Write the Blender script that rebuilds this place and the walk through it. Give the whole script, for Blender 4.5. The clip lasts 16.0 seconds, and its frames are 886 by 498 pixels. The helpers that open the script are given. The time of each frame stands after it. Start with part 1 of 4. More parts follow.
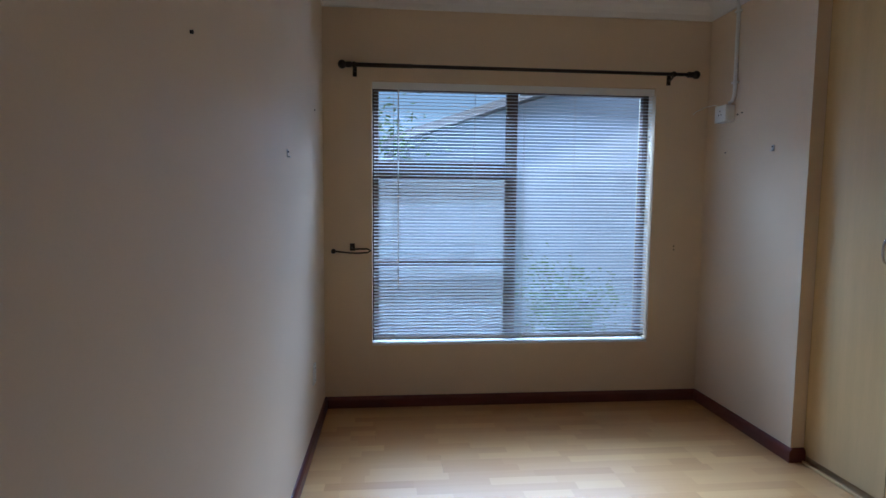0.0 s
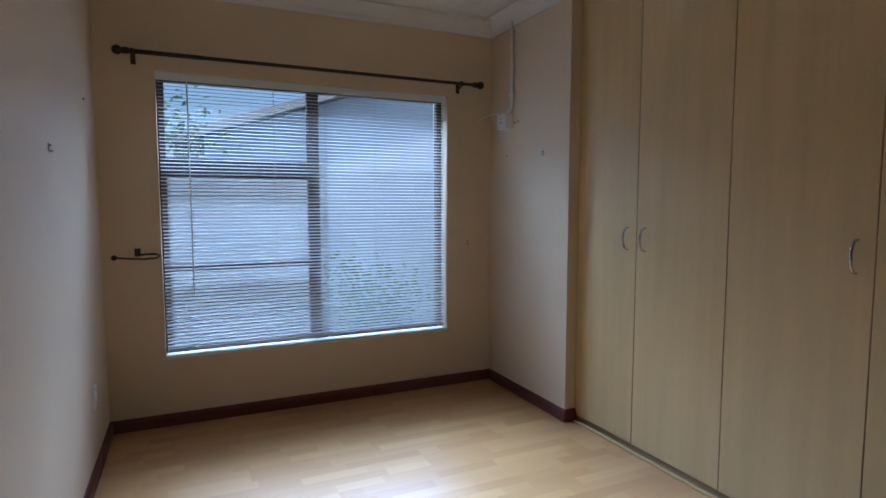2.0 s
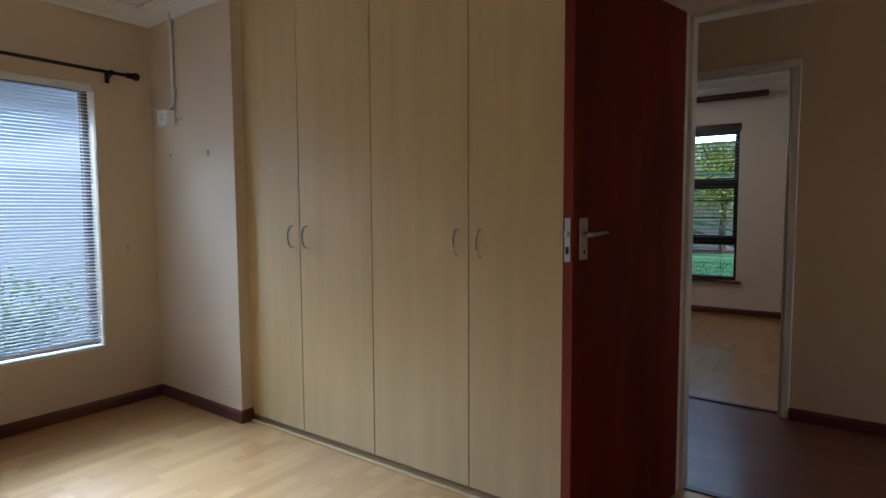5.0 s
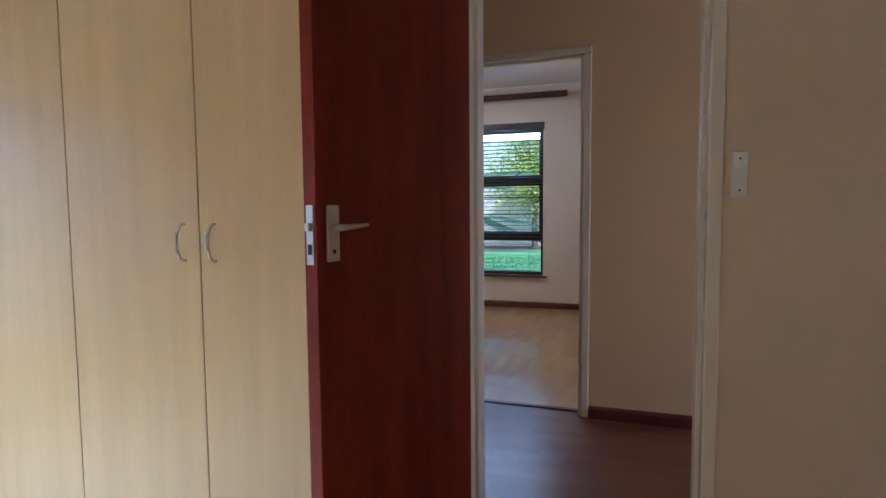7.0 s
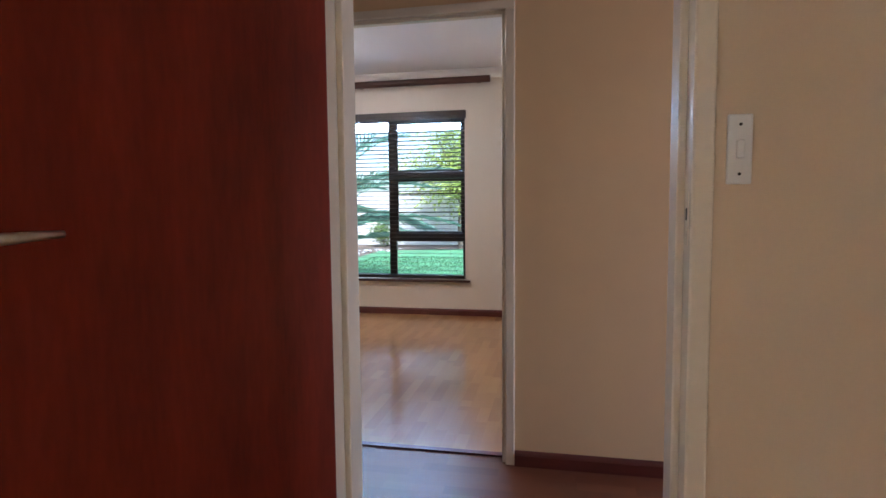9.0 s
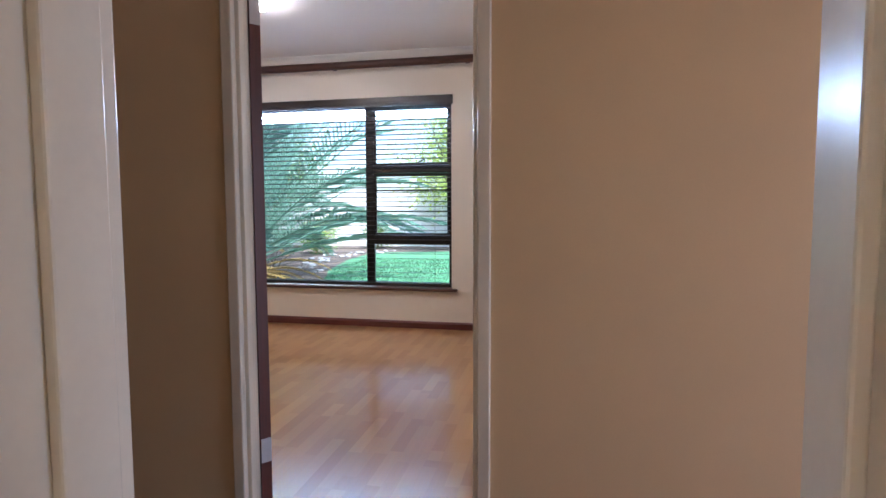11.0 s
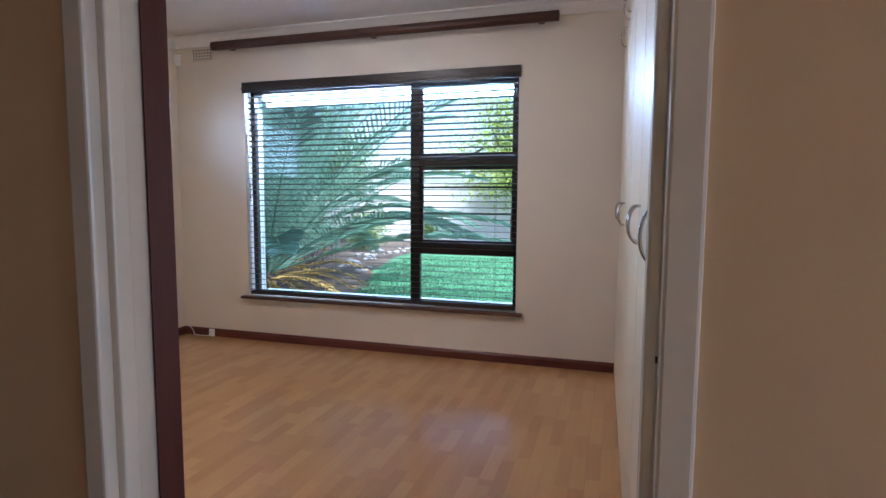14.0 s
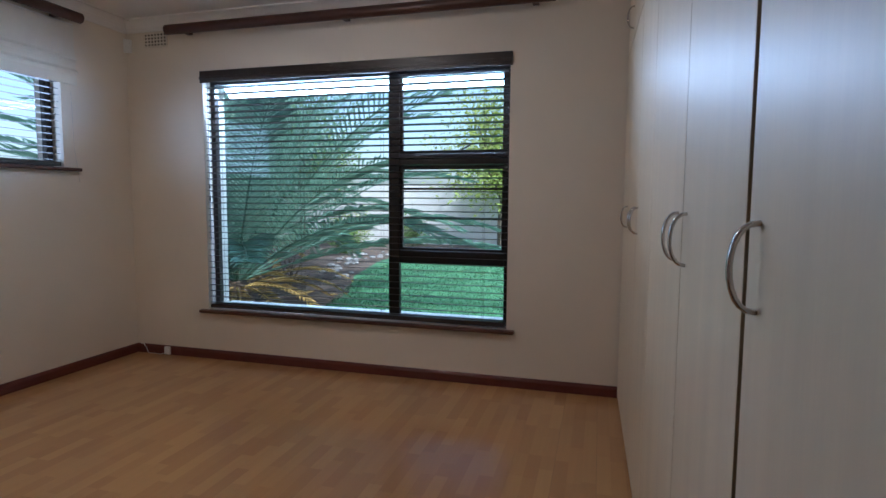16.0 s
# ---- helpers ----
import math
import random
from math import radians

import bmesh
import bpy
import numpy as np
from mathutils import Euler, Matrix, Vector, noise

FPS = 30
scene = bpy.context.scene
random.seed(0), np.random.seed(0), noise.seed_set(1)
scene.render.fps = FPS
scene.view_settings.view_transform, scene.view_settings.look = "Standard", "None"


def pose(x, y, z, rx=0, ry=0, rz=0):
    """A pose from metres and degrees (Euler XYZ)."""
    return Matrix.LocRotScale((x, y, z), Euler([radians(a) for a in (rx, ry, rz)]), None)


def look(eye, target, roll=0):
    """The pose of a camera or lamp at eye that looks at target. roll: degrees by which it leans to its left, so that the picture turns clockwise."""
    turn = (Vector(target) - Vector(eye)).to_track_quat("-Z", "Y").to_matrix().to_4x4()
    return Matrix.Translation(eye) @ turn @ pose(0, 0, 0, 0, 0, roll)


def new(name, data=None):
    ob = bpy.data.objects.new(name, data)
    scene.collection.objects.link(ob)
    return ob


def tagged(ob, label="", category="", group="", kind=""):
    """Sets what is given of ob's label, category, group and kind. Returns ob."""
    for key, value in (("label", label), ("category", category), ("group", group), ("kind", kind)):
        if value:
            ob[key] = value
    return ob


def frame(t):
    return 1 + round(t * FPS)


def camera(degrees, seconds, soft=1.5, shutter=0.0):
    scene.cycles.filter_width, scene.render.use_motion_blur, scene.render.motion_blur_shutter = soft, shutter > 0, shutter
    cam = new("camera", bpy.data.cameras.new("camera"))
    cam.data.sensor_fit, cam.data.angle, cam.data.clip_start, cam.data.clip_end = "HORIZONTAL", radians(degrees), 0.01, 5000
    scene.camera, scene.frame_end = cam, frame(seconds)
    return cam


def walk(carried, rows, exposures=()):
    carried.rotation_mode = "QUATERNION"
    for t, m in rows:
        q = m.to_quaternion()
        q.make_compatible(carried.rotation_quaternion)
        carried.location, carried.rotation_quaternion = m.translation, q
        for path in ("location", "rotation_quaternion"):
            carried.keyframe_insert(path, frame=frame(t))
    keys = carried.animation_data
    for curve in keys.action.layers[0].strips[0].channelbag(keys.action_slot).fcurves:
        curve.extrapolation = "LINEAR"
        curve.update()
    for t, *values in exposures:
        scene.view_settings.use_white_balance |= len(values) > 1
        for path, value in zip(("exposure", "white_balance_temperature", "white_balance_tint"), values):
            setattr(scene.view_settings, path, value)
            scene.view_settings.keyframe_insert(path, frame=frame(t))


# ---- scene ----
cam = camera(76.9, 16.0)
PATH = [
    (0, (1.543, 0.811, 1.282), (1.724, 2.795, 1.114), 0.5),
    (0.5, (1.571, 0.812, 1.264), (1.864, 2.784, 1.106), 0.4),
    (1, (1.642, 0.781, 1.257), (2.085, 2.725, 1.103), 0.3),
    (1.5, (1.608, 0.773, 1.274), (2.253, 2.659, 1.112), 0.1),
    (2, (1.556, 0.746, 1.274), (2.386, 2.558, 1.111), -0.0),
    (2.5, (1.535, 0.72, 1.283), (2.523, 2.451, 1.115), -0.1),
    (3, (1.546, 0.689, 1.273), (2.692, 2.32, 1.112), -0.2),
    (3.5, (1.534, 0.662, 1.268), (2.838, 2.17, 1.111), -0.2),
    (4, (1.587, 0.623, 1.251), (2.995, 2.035, 1.103), -0.3),
    (4.5, (1.6, 0.573, 1.24), (3.124, 1.861, 1.098), -0.3),
    (5, (1.641, 0.524, 1.234), (3.258, 1.693, 1.094), -0.3),
    (7.5, (2.379, 0.53, 1.189), (4.297, 1.078, 1.042), -0.8),
    (8, (2.555, 0.519, 1.204), (4.489, 1.007, 1.051), -1.1),
    (8.5, (2.746, 0.549, 1.202), (4.688, 1.002, 1.048), -0.7),
    (9, (2.918, 0.573, 1.184), (4.872, 0.974, 1.033), -0.5),
    (9.5, (3.092, 0.536, 1.177), (5.051, 0.907, 1.023), -0.5),
    (12, (4.054, 0.601, 1.149), (5.994, 1.066, 1.013), -0.1),
    (12.5, (4.214, 0.684, 1.153), (6.146, 1.183, 1.015), -0.1),
    (13, (4.406, 0.737, 1.209), (6.328, 1.266, 1.043), 0.2),
    (13.5, (4.562, 0.772, 1.228), (6.475, 1.331, 1.054), 0.2),
    (14, (4.738, 0.853, 1.241), (6.642, 1.438, 1.061), 0.3),
    (14.5, (4.889, 0.925, 1.241), (6.79, 1.518, 1.061), 0.3),
    (15, (5.023, 0.941, 1.245), (6.924, 1.537, 1.069), 0.5),
    (15.5, (5.128, 0.938, 1.242), (7.029, 1.534, 1.068), 0.6),
    (16, (5.196, 0.964, 1.248), (7.115, 1.502, 1.075), 0.4),
]
walk(cam, [(t, look(eye, target, roll)) for t, eye, target, roll in PATH],
     [(0.0, 0.0, 5300, 17), (3.0, 0.0, 5500, 17), (5.0, 0.4, 5700, 15), (7.5, 1.75, 5200, 16), (9.0, 2.05, 5600, 19), (12.0, 2.3, 5500, 20), (13.5, 2.1, 5450, 19), (14.5, 1.72, 5350, 18), (15.5, 1.4, 5450, 17), (16.0, 1.12, 5450, 16)])

# ---- light ----
world = bpy.data.worlds.new("sky")
scene.world = world
world.use_nodes = True
wn = world.node_tree.nodes
sky = wn.new("ShaderNodeTexSky")
sky.sky_type, sky.sun_disc = "NISHITA", False
sky.sun_elevation, sky.sun_rotation = radians(59), radians(233)
sky.air_density, sky.dust_density, sky.ozone_density = 1.0, 3.0, 1.0
world.node_tree.links.new(sky.outputs[0], wn["Background"].inputs[0])
wn["Background"].inputs[1].default_value = 0.15
sun = new("sun", bpy.data.lights.new("sun", "SUN"))
sun.data.energy, sun.data.angle, sun.data.color = 3.4, radians(2), (1.0, 0.96, 0.9)
sun.matrix_world = look((-4.6, -3.4, 9.5), (0, 0, 0))


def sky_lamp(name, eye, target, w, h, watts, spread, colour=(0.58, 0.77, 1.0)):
    """An added area lamp standing in for daylight at or just outside an opening."""
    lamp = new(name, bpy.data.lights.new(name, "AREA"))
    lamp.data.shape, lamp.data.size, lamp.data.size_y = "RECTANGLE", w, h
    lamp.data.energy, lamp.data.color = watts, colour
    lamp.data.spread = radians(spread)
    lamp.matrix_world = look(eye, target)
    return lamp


sky_lamp("daylight_stand_in", (2.30, 4.215, 1.94), (2.30, 3.32, 1.04), 1.7, 0.05, 18, 72, (0.5, 0.72, 1.0))
sky_lamp("daylight_stand_in", (2.30, 4.215, 1.15), (2.30, 3.32, 0.50), 1.7, 0.05, 12, 58, (0.45, 0.68, 1.0))
# Extra lamp added outside above the window, out of view, brightening slats and room.
sky_lamp("daylight_stand_in", (2.28, 5.1, 2.75), (2.28, 4.3, 1.6), 2.2, 0.5, 95, 150, (0.55, 0.76, 1.0))
sky_lamp("daylight_stand_in", (9.05, 2.72, 2.08), (8.16, 2.72, 1.06), 2.2, 0.12, 27, 150)
sky_lamp("daylight_stand_in", (7.63, 4.655, 1.80), (7.63, 3.66, 1.80), 1.24, 0.64, 5.0, 160)
# Added lamp in the hall's unseen south opening, assumed from light on the wall.
sky_lamp("daylight_stand_in", (4.86, -2.0, 1.05), (4.86, 0.0, 1.0), 0.86, 1.9, 2.6, 150)


# ---- materials ----
def material(name, colour, rough=0.5, metal=0.0, vary=0.06, scale=6.0, bump=0.0, fine=120.0, stretch=(1, 1, 1), spec=0.5, island=0.0, objrand=0.0):
    m = bpy.data.materials.new(name)
    m.use_nodes = True
    n, l = m.node_tree.nodes, m.node_tree.links
    b = n["Principled BSDF"]
    b.inputs["Roughness"].default_value = rough
    b.inputs["Metallic"].default_value = metal
    b.inputs["Specular IOR Level"].default_value = spec
    geo = n.new("ShaderNodeNewGeometry")
    mp = n.new("ShaderNodeMapping")
    mp.inputs["Scale"].default_value = stretch
    l.new(geo.outputs["Position"], mp.inputs["Vector"])
    big = n.new("ShaderNodeTexNoise")
    big.inputs["Scale"].default_value, big.inputs["Detail"].default_value = scale, 4
    small = n.new("ShaderNodeTexNoise")
    small.inputs["Scale"].default_value, small.inputs["Detail"].default_value = fine, 3
    l.new(mp.outputs[0], big.inputs["Vector"])
    l.new(mp.outputs[0], small.inputs["Vector"])
    add = n.new("ShaderNodeMath")
    add.operation = "MULTIPLY_ADD"
    l.new(small.outputs["Fac"], add.inputs[0])
    add.inputs[1].default_value = 0.4
    l.new(big.outputs["Fac"], add.inputs[2])
    last = add.outputs[0]
    if island or objrand:
        src = geo.outputs["Random Per Island"] if island else n.new("ShaderNodeObjectInfo").outputs["Random"]
        more = n.new("ShaderNodeMath")
        more.operation = "MULTIPLY_ADD"
        l.new(src, more.inputs[0])
        more.inputs[1].default_value = island or objrand
        l.new(last, more.inputs[2])
        last = more.outputs[0]
    r = n.new("ShaderNodeMapRange")
    r.inputs[1].default_value, r.inputs[2].default_value = 0.4, 1.0 + 0.5 * (island or objrand)
    r.inputs[3].default_value, r.inputs[4].default_value = 1 - vary, 1 + vary
    l.new(last, r.inputs[0])
    mix = n.new("ShaderNodeVectorMath")
    mix.operation = "SCALE"
    mix.inputs[0].default_value = colour
    l.new(r.outputs[0], mix.inputs["Scale"])
    l.new(mix.outputs[0], b.inputs["Base Color"])
    if bump:
        bp = n.new("ShaderNodeBump")
        bp.inputs["Strength"].default_value, bp.inputs["Distance"].default_value = bump, 0.002
        l.new(small.outputs["Fac"], bp.inputs["Height"])
        l.new(bp.outputs[0], b.inputs["Normal"])
    return m


def laminate(name, light, dark, rough, along_y=False, coat=0.9):
    """Strip laminate: every stave has its own tone, with a faint long grain."""
    m = bpy.data.materials.new(name)
    m.use_nodes = True
    n, l = m.node_tree.nodes, m.node_tree.links
    b = n["Principled BSDF"]
    b.inputs["Coat Weight"].default_value, b.inputs["Coat Roughness"].default_value = coat, 0.16
    geo, mp = n.new("ShaderNodeNewGeometry"), n.new("ShaderNodeMapping")
    mp.inputs["Scale"].default_value = (24, 1.0, 1) if along_y else (1.0, 24, 1)
    l.new(geo.outputs["Position"], mp.inputs["Vector"])
    g = n.new("ShaderNodeTexNoise")
    g.inputs["Scale"].default_value, g.inputs["Detail"].default_value = 2.2, 4
    l.new(mp.outputs[0], g.inputs["Vector"])
    rnd = n.new("ShaderNodeObjectInfo")
    add = n.new("ShaderNodeMath")
    add.operation = "ADD"
    l.new(rnd.outputs["Random"], add.inputs[0])
    l.new(geo.outputs["Random Per Island"], add.inputs[1])
    fr = n.new("ShaderNodeMath")
    fr.operation = "FRACT"
    l.new(add.outputs[0], fr.inputs[0])
    mul = n.new("ShaderNodeMath")
    mul.operation = "MULTIPLY_ADD"
    l.new(g.outputs["Fac"], mul.inputs[0])
    mul.inputs[1].default_value = 0.5
    l.new(fr.outputs[0], mul.inputs[2])
    ramp = n.new("ShaderNodeMapRange")
    ramp.inputs[1].default_value, ramp.inputs[2].default_value = 0.2, 1.3
    l.new(mul.outputs[0], ramp.inputs[0])
    mix = n.new("ShaderNodeMix")
    mix.data_type = "RGBA"
    mix.inputs["A"].default_value, mix.inputs["B"].default_value = (*light, 1), (*dark, 1)
    l.new(ramp.outputs[0], mix.inputs["Factor"])
    l.new(mix.outputs["Result"], b.inputs["Base Color"])
    sm = n.new("ShaderNodeTexNoise")
    sm.inputs["Scale"].default_value, sm.inputs["Detail"].default_value = 2.5, 3
    l.new(geo.outputs["Position"], sm.inputs["Vector"])
    rr = n.new("ShaderNodeMapRange")
    rr.inputs[3].default_value, rr.inputs[4].default_value = rough - 0.04, rough + 0.04
    l.new(sm.outputs["Fac"], rr.inputs[0])
    l.new(rr.outputs[0], b.inputs["Roughness"])
    return m


def glass_material():
    m = bpy.data.materials.new("window_glass")
    m.use_nodes = True
    b = m.node_tree.nodes["Principled BSDF"]
    b.inputs["Base Color"].default_value = (0.86, 0.97, 0.97, 1)
    b.inputs["Roughness"].default_value, b.inputs["IOR"].default_value = 0.0, 1.45
    b.inputs["Transmission Weight"].default_value = 1.0
    return m


def glow(name, colour, strength):
    m = bpy.data.materials.new(name)
    m.use_nodes = True
    b = m.node_tree.nodes["Principled BSDF"]
    b.inputs["Base Color"].default_value = (0.9, 0.88, 0.82, 1)
    b.inputs["Emission Color"].default_value = (*colour, 1)
    b.inputs["Emission Strength"].default_value = strength
    return m


M_WALL = material("cream_paint", (0.71, 0.56, 0.39), 0.62, vary=0.03, scale=2.5, bump=0.07, fine=160, spec=0.25)
# Hall's cream paint, with its warm bounced light partly put into the colour.
M_WALLH = material("cream_paint_warm_light", (0.76, 0.54, 0.31), 0.6, vary=0.04, scale=2.5, bump=0.07, fine=160, spec=0.3)
M_WALL2 = material("pale_cream_paint", (0.75, 0.67, 0.57), 0.5, vary=0.03, scale=2.5, bump=0.07, fine=160, spec=0.4)
M_CEIL = material("white_ceiling_paint", (0.80, 0.77, 0.74), 0.8, vary=0.02, scale=2, bump=0.1)
M_FRAME = material("cream_enamel", (0.80, 0.71, 0.57), 0.25, vary=0.05, scale=5, bump=0.08, fine=60)
M_BASE = material("mahogany_skirting", (0.105, 0.022, 0.016), 0.35, vary=0.25, scale=4, stretch=(1, 1, 8), fine=60)
M_DOOR = material("mahogany_veneer", (0.18, 0.021, 0.008), 0.5, spec=0.15, vary=0.38, scale=2.2, stretch=(4, 4, 0.8), fine=22, bump=0.05)
M_DOOR2 = material("brown_door_edge", (0.12, 0.032, 0.020), 0.4, vary=0.25, scale=3.0, stretch=(9, 9, 0.5), fine=30)
M_MAPLE = material("maple_melamine", (0.62, 0.44, 0.21), 0.38, vary=0.09, scale=2.2, stretch=(7, 7, 0.5), fine=30, spec=0.4)
M_MAPLE_E = material("maple_edging", (0.36, 0.25, 0.13), 0.5, vary=0.1)
M_PALE = material("pale_melamine", (0.72, 0.60, 0.43), 0.42, vary=0.06, scale=2.2, stretch=(7, 7, 0.5), fine=30, spec=0.28)
M_DARKGAP = material("cabinet_inside", (0.12, 0.09, 0.06), 0.8)
M_CHROME = material("chrome", (0.56, 0.54, 0.52), 0.16, 1.0, vary=0.04)
M_STEEL = material("brushed_steel", (0.55, 0.52, 0.48), 0.32, 1.0, vary=0.06)
M_BRONZE = material("bronze_aluminium", (0.022, 0.014, 0.011), 0.4, vary=0.15, scale=8)
M_BROWNAL = material("brown_aluminium", (0.10, 0.055, 0.038), 0.4, vary=0.12, scale=8)
M_IRON = material("dark_iron", (0.025, 0.016, 0.012), 0.42, 0.3, vary=0.15)
M_WHITE = material("white_plastic", (0.80, 0.79, 0.76), 0.35, vary=0.03)
M_SLATW = material("white_slat", (0.80, 0.81, 0.82), 0.4, vary=0.03)
M_SLATB = material("dark_wood_slat", (0.030, 0.019, 0.013), 0.38, vary=0.25, scale=5, stretch=(1, 1, 1), fine=60)
M_POLE = material("dark_wood_pole", (0.062, 0.022, 0.014), 0.38, vary=0.25, scale=4, fine=40)
M_SILL = material("brown_sill", (0.085, 0.030, 0.018), 0.4, vary=0.25, scale=4, fine=40)
M_FABRIC = material("cream_blind_cloth", (0.72, 0.68, 0.60), 0.9, vary=0.05, scale=9, bump=0.4, fine=300)
M_CORD = material("blind_cord", (0.5, 0.48, 0.45), 0.8)
M_CORDB = material("dark_cord", (0.05, 0.04, 0.03), 0.8)
M_HOLE = material("vent_hole", (0.03, 0.025, 0.02), 0.9)
M_GLASS = glass_material()
M_GLOBE = glow("lit_globe", (1.0, 0.88, 0.72), 20.0)
M_FLOOR = laminate("beech_laminate", (0.62, 0.345, 0.13), (0.48, 0.24, 0.08), 0.335)
M_FLOORH = laminate("red_brown_laminate", (0.21, 0.075, 0.036), (0.155, 0.050, 0.024), 0.32, True, 0.15)
M_GRASS = material("lawn_grass", (0.045, 0.15, 0.065), 0.9, vary=0.4, scale=3, bump=0.8, fine=140)
M_SOIL = material("garden_soil", (0.085, 0.060, 0.045), 0.95, vary=0.45, scale=6, bump=1.0, fine=60)
M_STONE = material("garden_stone", (0.26, 0.25, 0.24), 0.85, vary=0.25, scale=9, bump=0.6, objrand=0.3)
M_GWALL = material("garden_wall_plaster", (0.62, 0.60, 0.58), 0.85, vary=0.14, scale=1.5, bump=0.4)
M_CONC = material("precast_concrete", (0.42, 0.46, 0.52), 0.85, vary=0.18, scale=2, bump=0.5, fine=50)
M_NHOUSE = material("neighbour_plaster", (0.62, 0.66, 0.72), 0.85, vary=0.08, scale=1.5, bump=0.3)
M_ROOF = material("roof_tile", (0.42, 0.42, 0.43), 0.8, vary=0.2, scale=5, bump=0.4)
M_EXT = material("house_plaster", (0.72, 0.68, 0.62), 0.85, vary=0.06, scale=2, bump=0.4)
M_FROND = material("palm_frond", (0.15, 0.26, 0.20), 0.38, vary=0.5, scale=4, island=0.5, spec=0.4)
M_DEAD = material("dead_frond", (0.42, 0.27, 0.08), 0.7, vary=0.4, scale=6, island=0.4)
M_TRUNK = material("palm_trunk", (0.13, 0.09, 0.06), 0.9, vary=0.4, scale=12, bump=1.0, fine=50)
M_BARK = material("bark", (0.11, 0.085, 0.06), 0.9, vary=0.35, scale=12, bump=1.0, fine=50)
M_LEAF = material("tree_leaves", (0.075, 0.14, 0.030), 0.55, vary=0.5, scale=2, island=0.6)
def translucent(m, colour, share):
    """Lets part of the light through thin leaves."""
    n, l = m.node_tree.nodes, m.node_tree.links
    t, mx = n.new("ShaderNodeBsdfTranslucent"), n.new("ShaderNodeMixShader")
    t.inputs["Color"].default_value = (*colour, 1)
    mx.inputs[0].default_value = share
    l.new(n["Principled BSDF"].outputs[0], mx.inputs[1])
    l.new(t.outputs[0], mx.inputs[2])
    l.new(mx.outputs[0], n["Material Output"].inputs["Surface"])
    return m


M_LEAFY = material("yellow_green_leaves", (0.20, 0.26, 0.045), 0.55, vary=0.45, scale=2, island=0.6)

for m_, c_ in ((M_FROND, (0.20, 0.34, 0.24)), (M_LEAF, (0.13, 0.22, 0.04)), (M_LEAFY, (0.30, 0.36, 0.06))):
    translucent(m_, c_, 0.4)


# ---- helpers of the build ----
def add_box(bm, x0, x1, y0, y1, z0, z1):
    vs = [bm.verts.new((x, y, z)) for x in (x0, x1) for y in (y0, y1) for z in (z0, z1)]
    for f in ((0, 1, 3, 2), (4, 6, 7, 5), (0, 4, 5, 1), (2, 3, 7, 6), (0, 2, 6, 4), (1, 5, 7, 3)):
        bm.faces.new([vs[i] for i in f])


def bevel(bm, w, seg=2):
    bmesh.ops.bevel(bm, geom=bm.edges[:], offset=w, segments=seg, profile=0.5, affect="EDGES", clamp_overlap=True)


def box_bm(x0, x1, y0, y1, z0, z1, w=0.0, seg=2):
    bm = bmesh.new()
    add_box(bm, min(x0, x1), max(x0, x1), min(y0, y1), max(y0, y1), min(z0, z1), max(z0, z1))
    if w:
        bevel(bm, w, seg)
    return bm


def mesh_of(name, bm, mat, smooth=False):
    bmesh.ops.recalc_face_normals(bm, faces=bm.faces[:])
    me = bpy.data.meshes.new(name)
    bm.to_mesh(me)
    bm.free()
    me.materials.append(mat)
    if smooth:
        for p in me.polygons:
            p.use_smooth = True
    return me


def part(name, bm, mat, parent=None, label="", smooth=False):
    ob = new(name, mesh_of(name, bm, mat, smooth))
    if parent:
        ob.parent = parent
    if label:
        ob["label"] = label
    return ob


def structure(name, bm, mat, label, category):
    return tagged(part(name, bm, mat), label, category, kind="structure")


def thing(name, label, category, m=None, group=""):
    ob = tagged(new(name), label, category, group)
    if m is not None:
        ob.matrix_world = m
    return ob


def tube(bm, pts, r, sides=8, r_end=None):
    """A round bar through the points."""
    rings = []
    for i, p in enumerate(pts):
        p = Vector(p)
        d = (Vector(pts[min(i + 1, len(pts) - 1)]) - Vector(pts[max(i - 1, 0)])).normalized()
        a = d.orthogonal().normalized() if i == 0 else (side - d * side.dot(d)).normalized()
        side = a
        b = d.cross(a)
        rad = r if r_end is None else r + (r_end - r) * i / (len(pts) - 1)
        rings.append([bm.verts.new(p + rad * (math.cos(6.28318 * k / sides) * a + math.sin(6.28318 * k / sides) * b)) for k in range(sides)])
    for u, v in zip(rings, rings[1:]):
        for k in range(sides):
            bm.faces.new((u[k], u[(k + 1) % sides], v[(k + 1) % sides], v[k]))
    bm.faces.new(rings[0][::-1])
    bm.faces.new(rings[-1])
    return bm


def tube_bm(pts, r, sides=10, r_end=None):
    return tube(bmesh.new(), pts, r, sides, r_end)


def ball_bm(x, y, z, r, sx=1, sy=1, sz=1, seg=14):
    bm = bmesh.new()
    bmesh.ops.create_uvsphere(bm, u_segments=seg, v_segments=seg // 2 + 2, radius=r)
    bmesh.ops.transform(bm, matrix=Matrix.Translation((x, y, z)) @ Matrix.Diagonal((sx, sy, sz, 1)), verts=bm.verts[:])
    return bm


def strip_bm(p0, p1, n, profile):
    """A moulding from p0 to p1 (x, y): profile of (out from the wall along n, z)."""
    bm = bmesh.new()
    ends = [[bm.verts.new((p[0] + n[0] * u, p[1] + n[1] * u, z)) for u, z in profile] for p in (p0, p1)]
    k = len(profile)
    for i in range(k):
        bm.faces.new((ends[0][i], ends[0][(i + 1) % k], ends[1][(i + 1) % k], ends[1][i]))
    bm.faces.new(ends[0])
    bm.faces.new(ends[1][::-1])
    return bm


BASE_PROFILE = [(0.0, 0.0), (0.017, 0.0), (0.017, 0.050), (0.013, 0.060), (0.007, 0.068), (0.0, 0.070)]


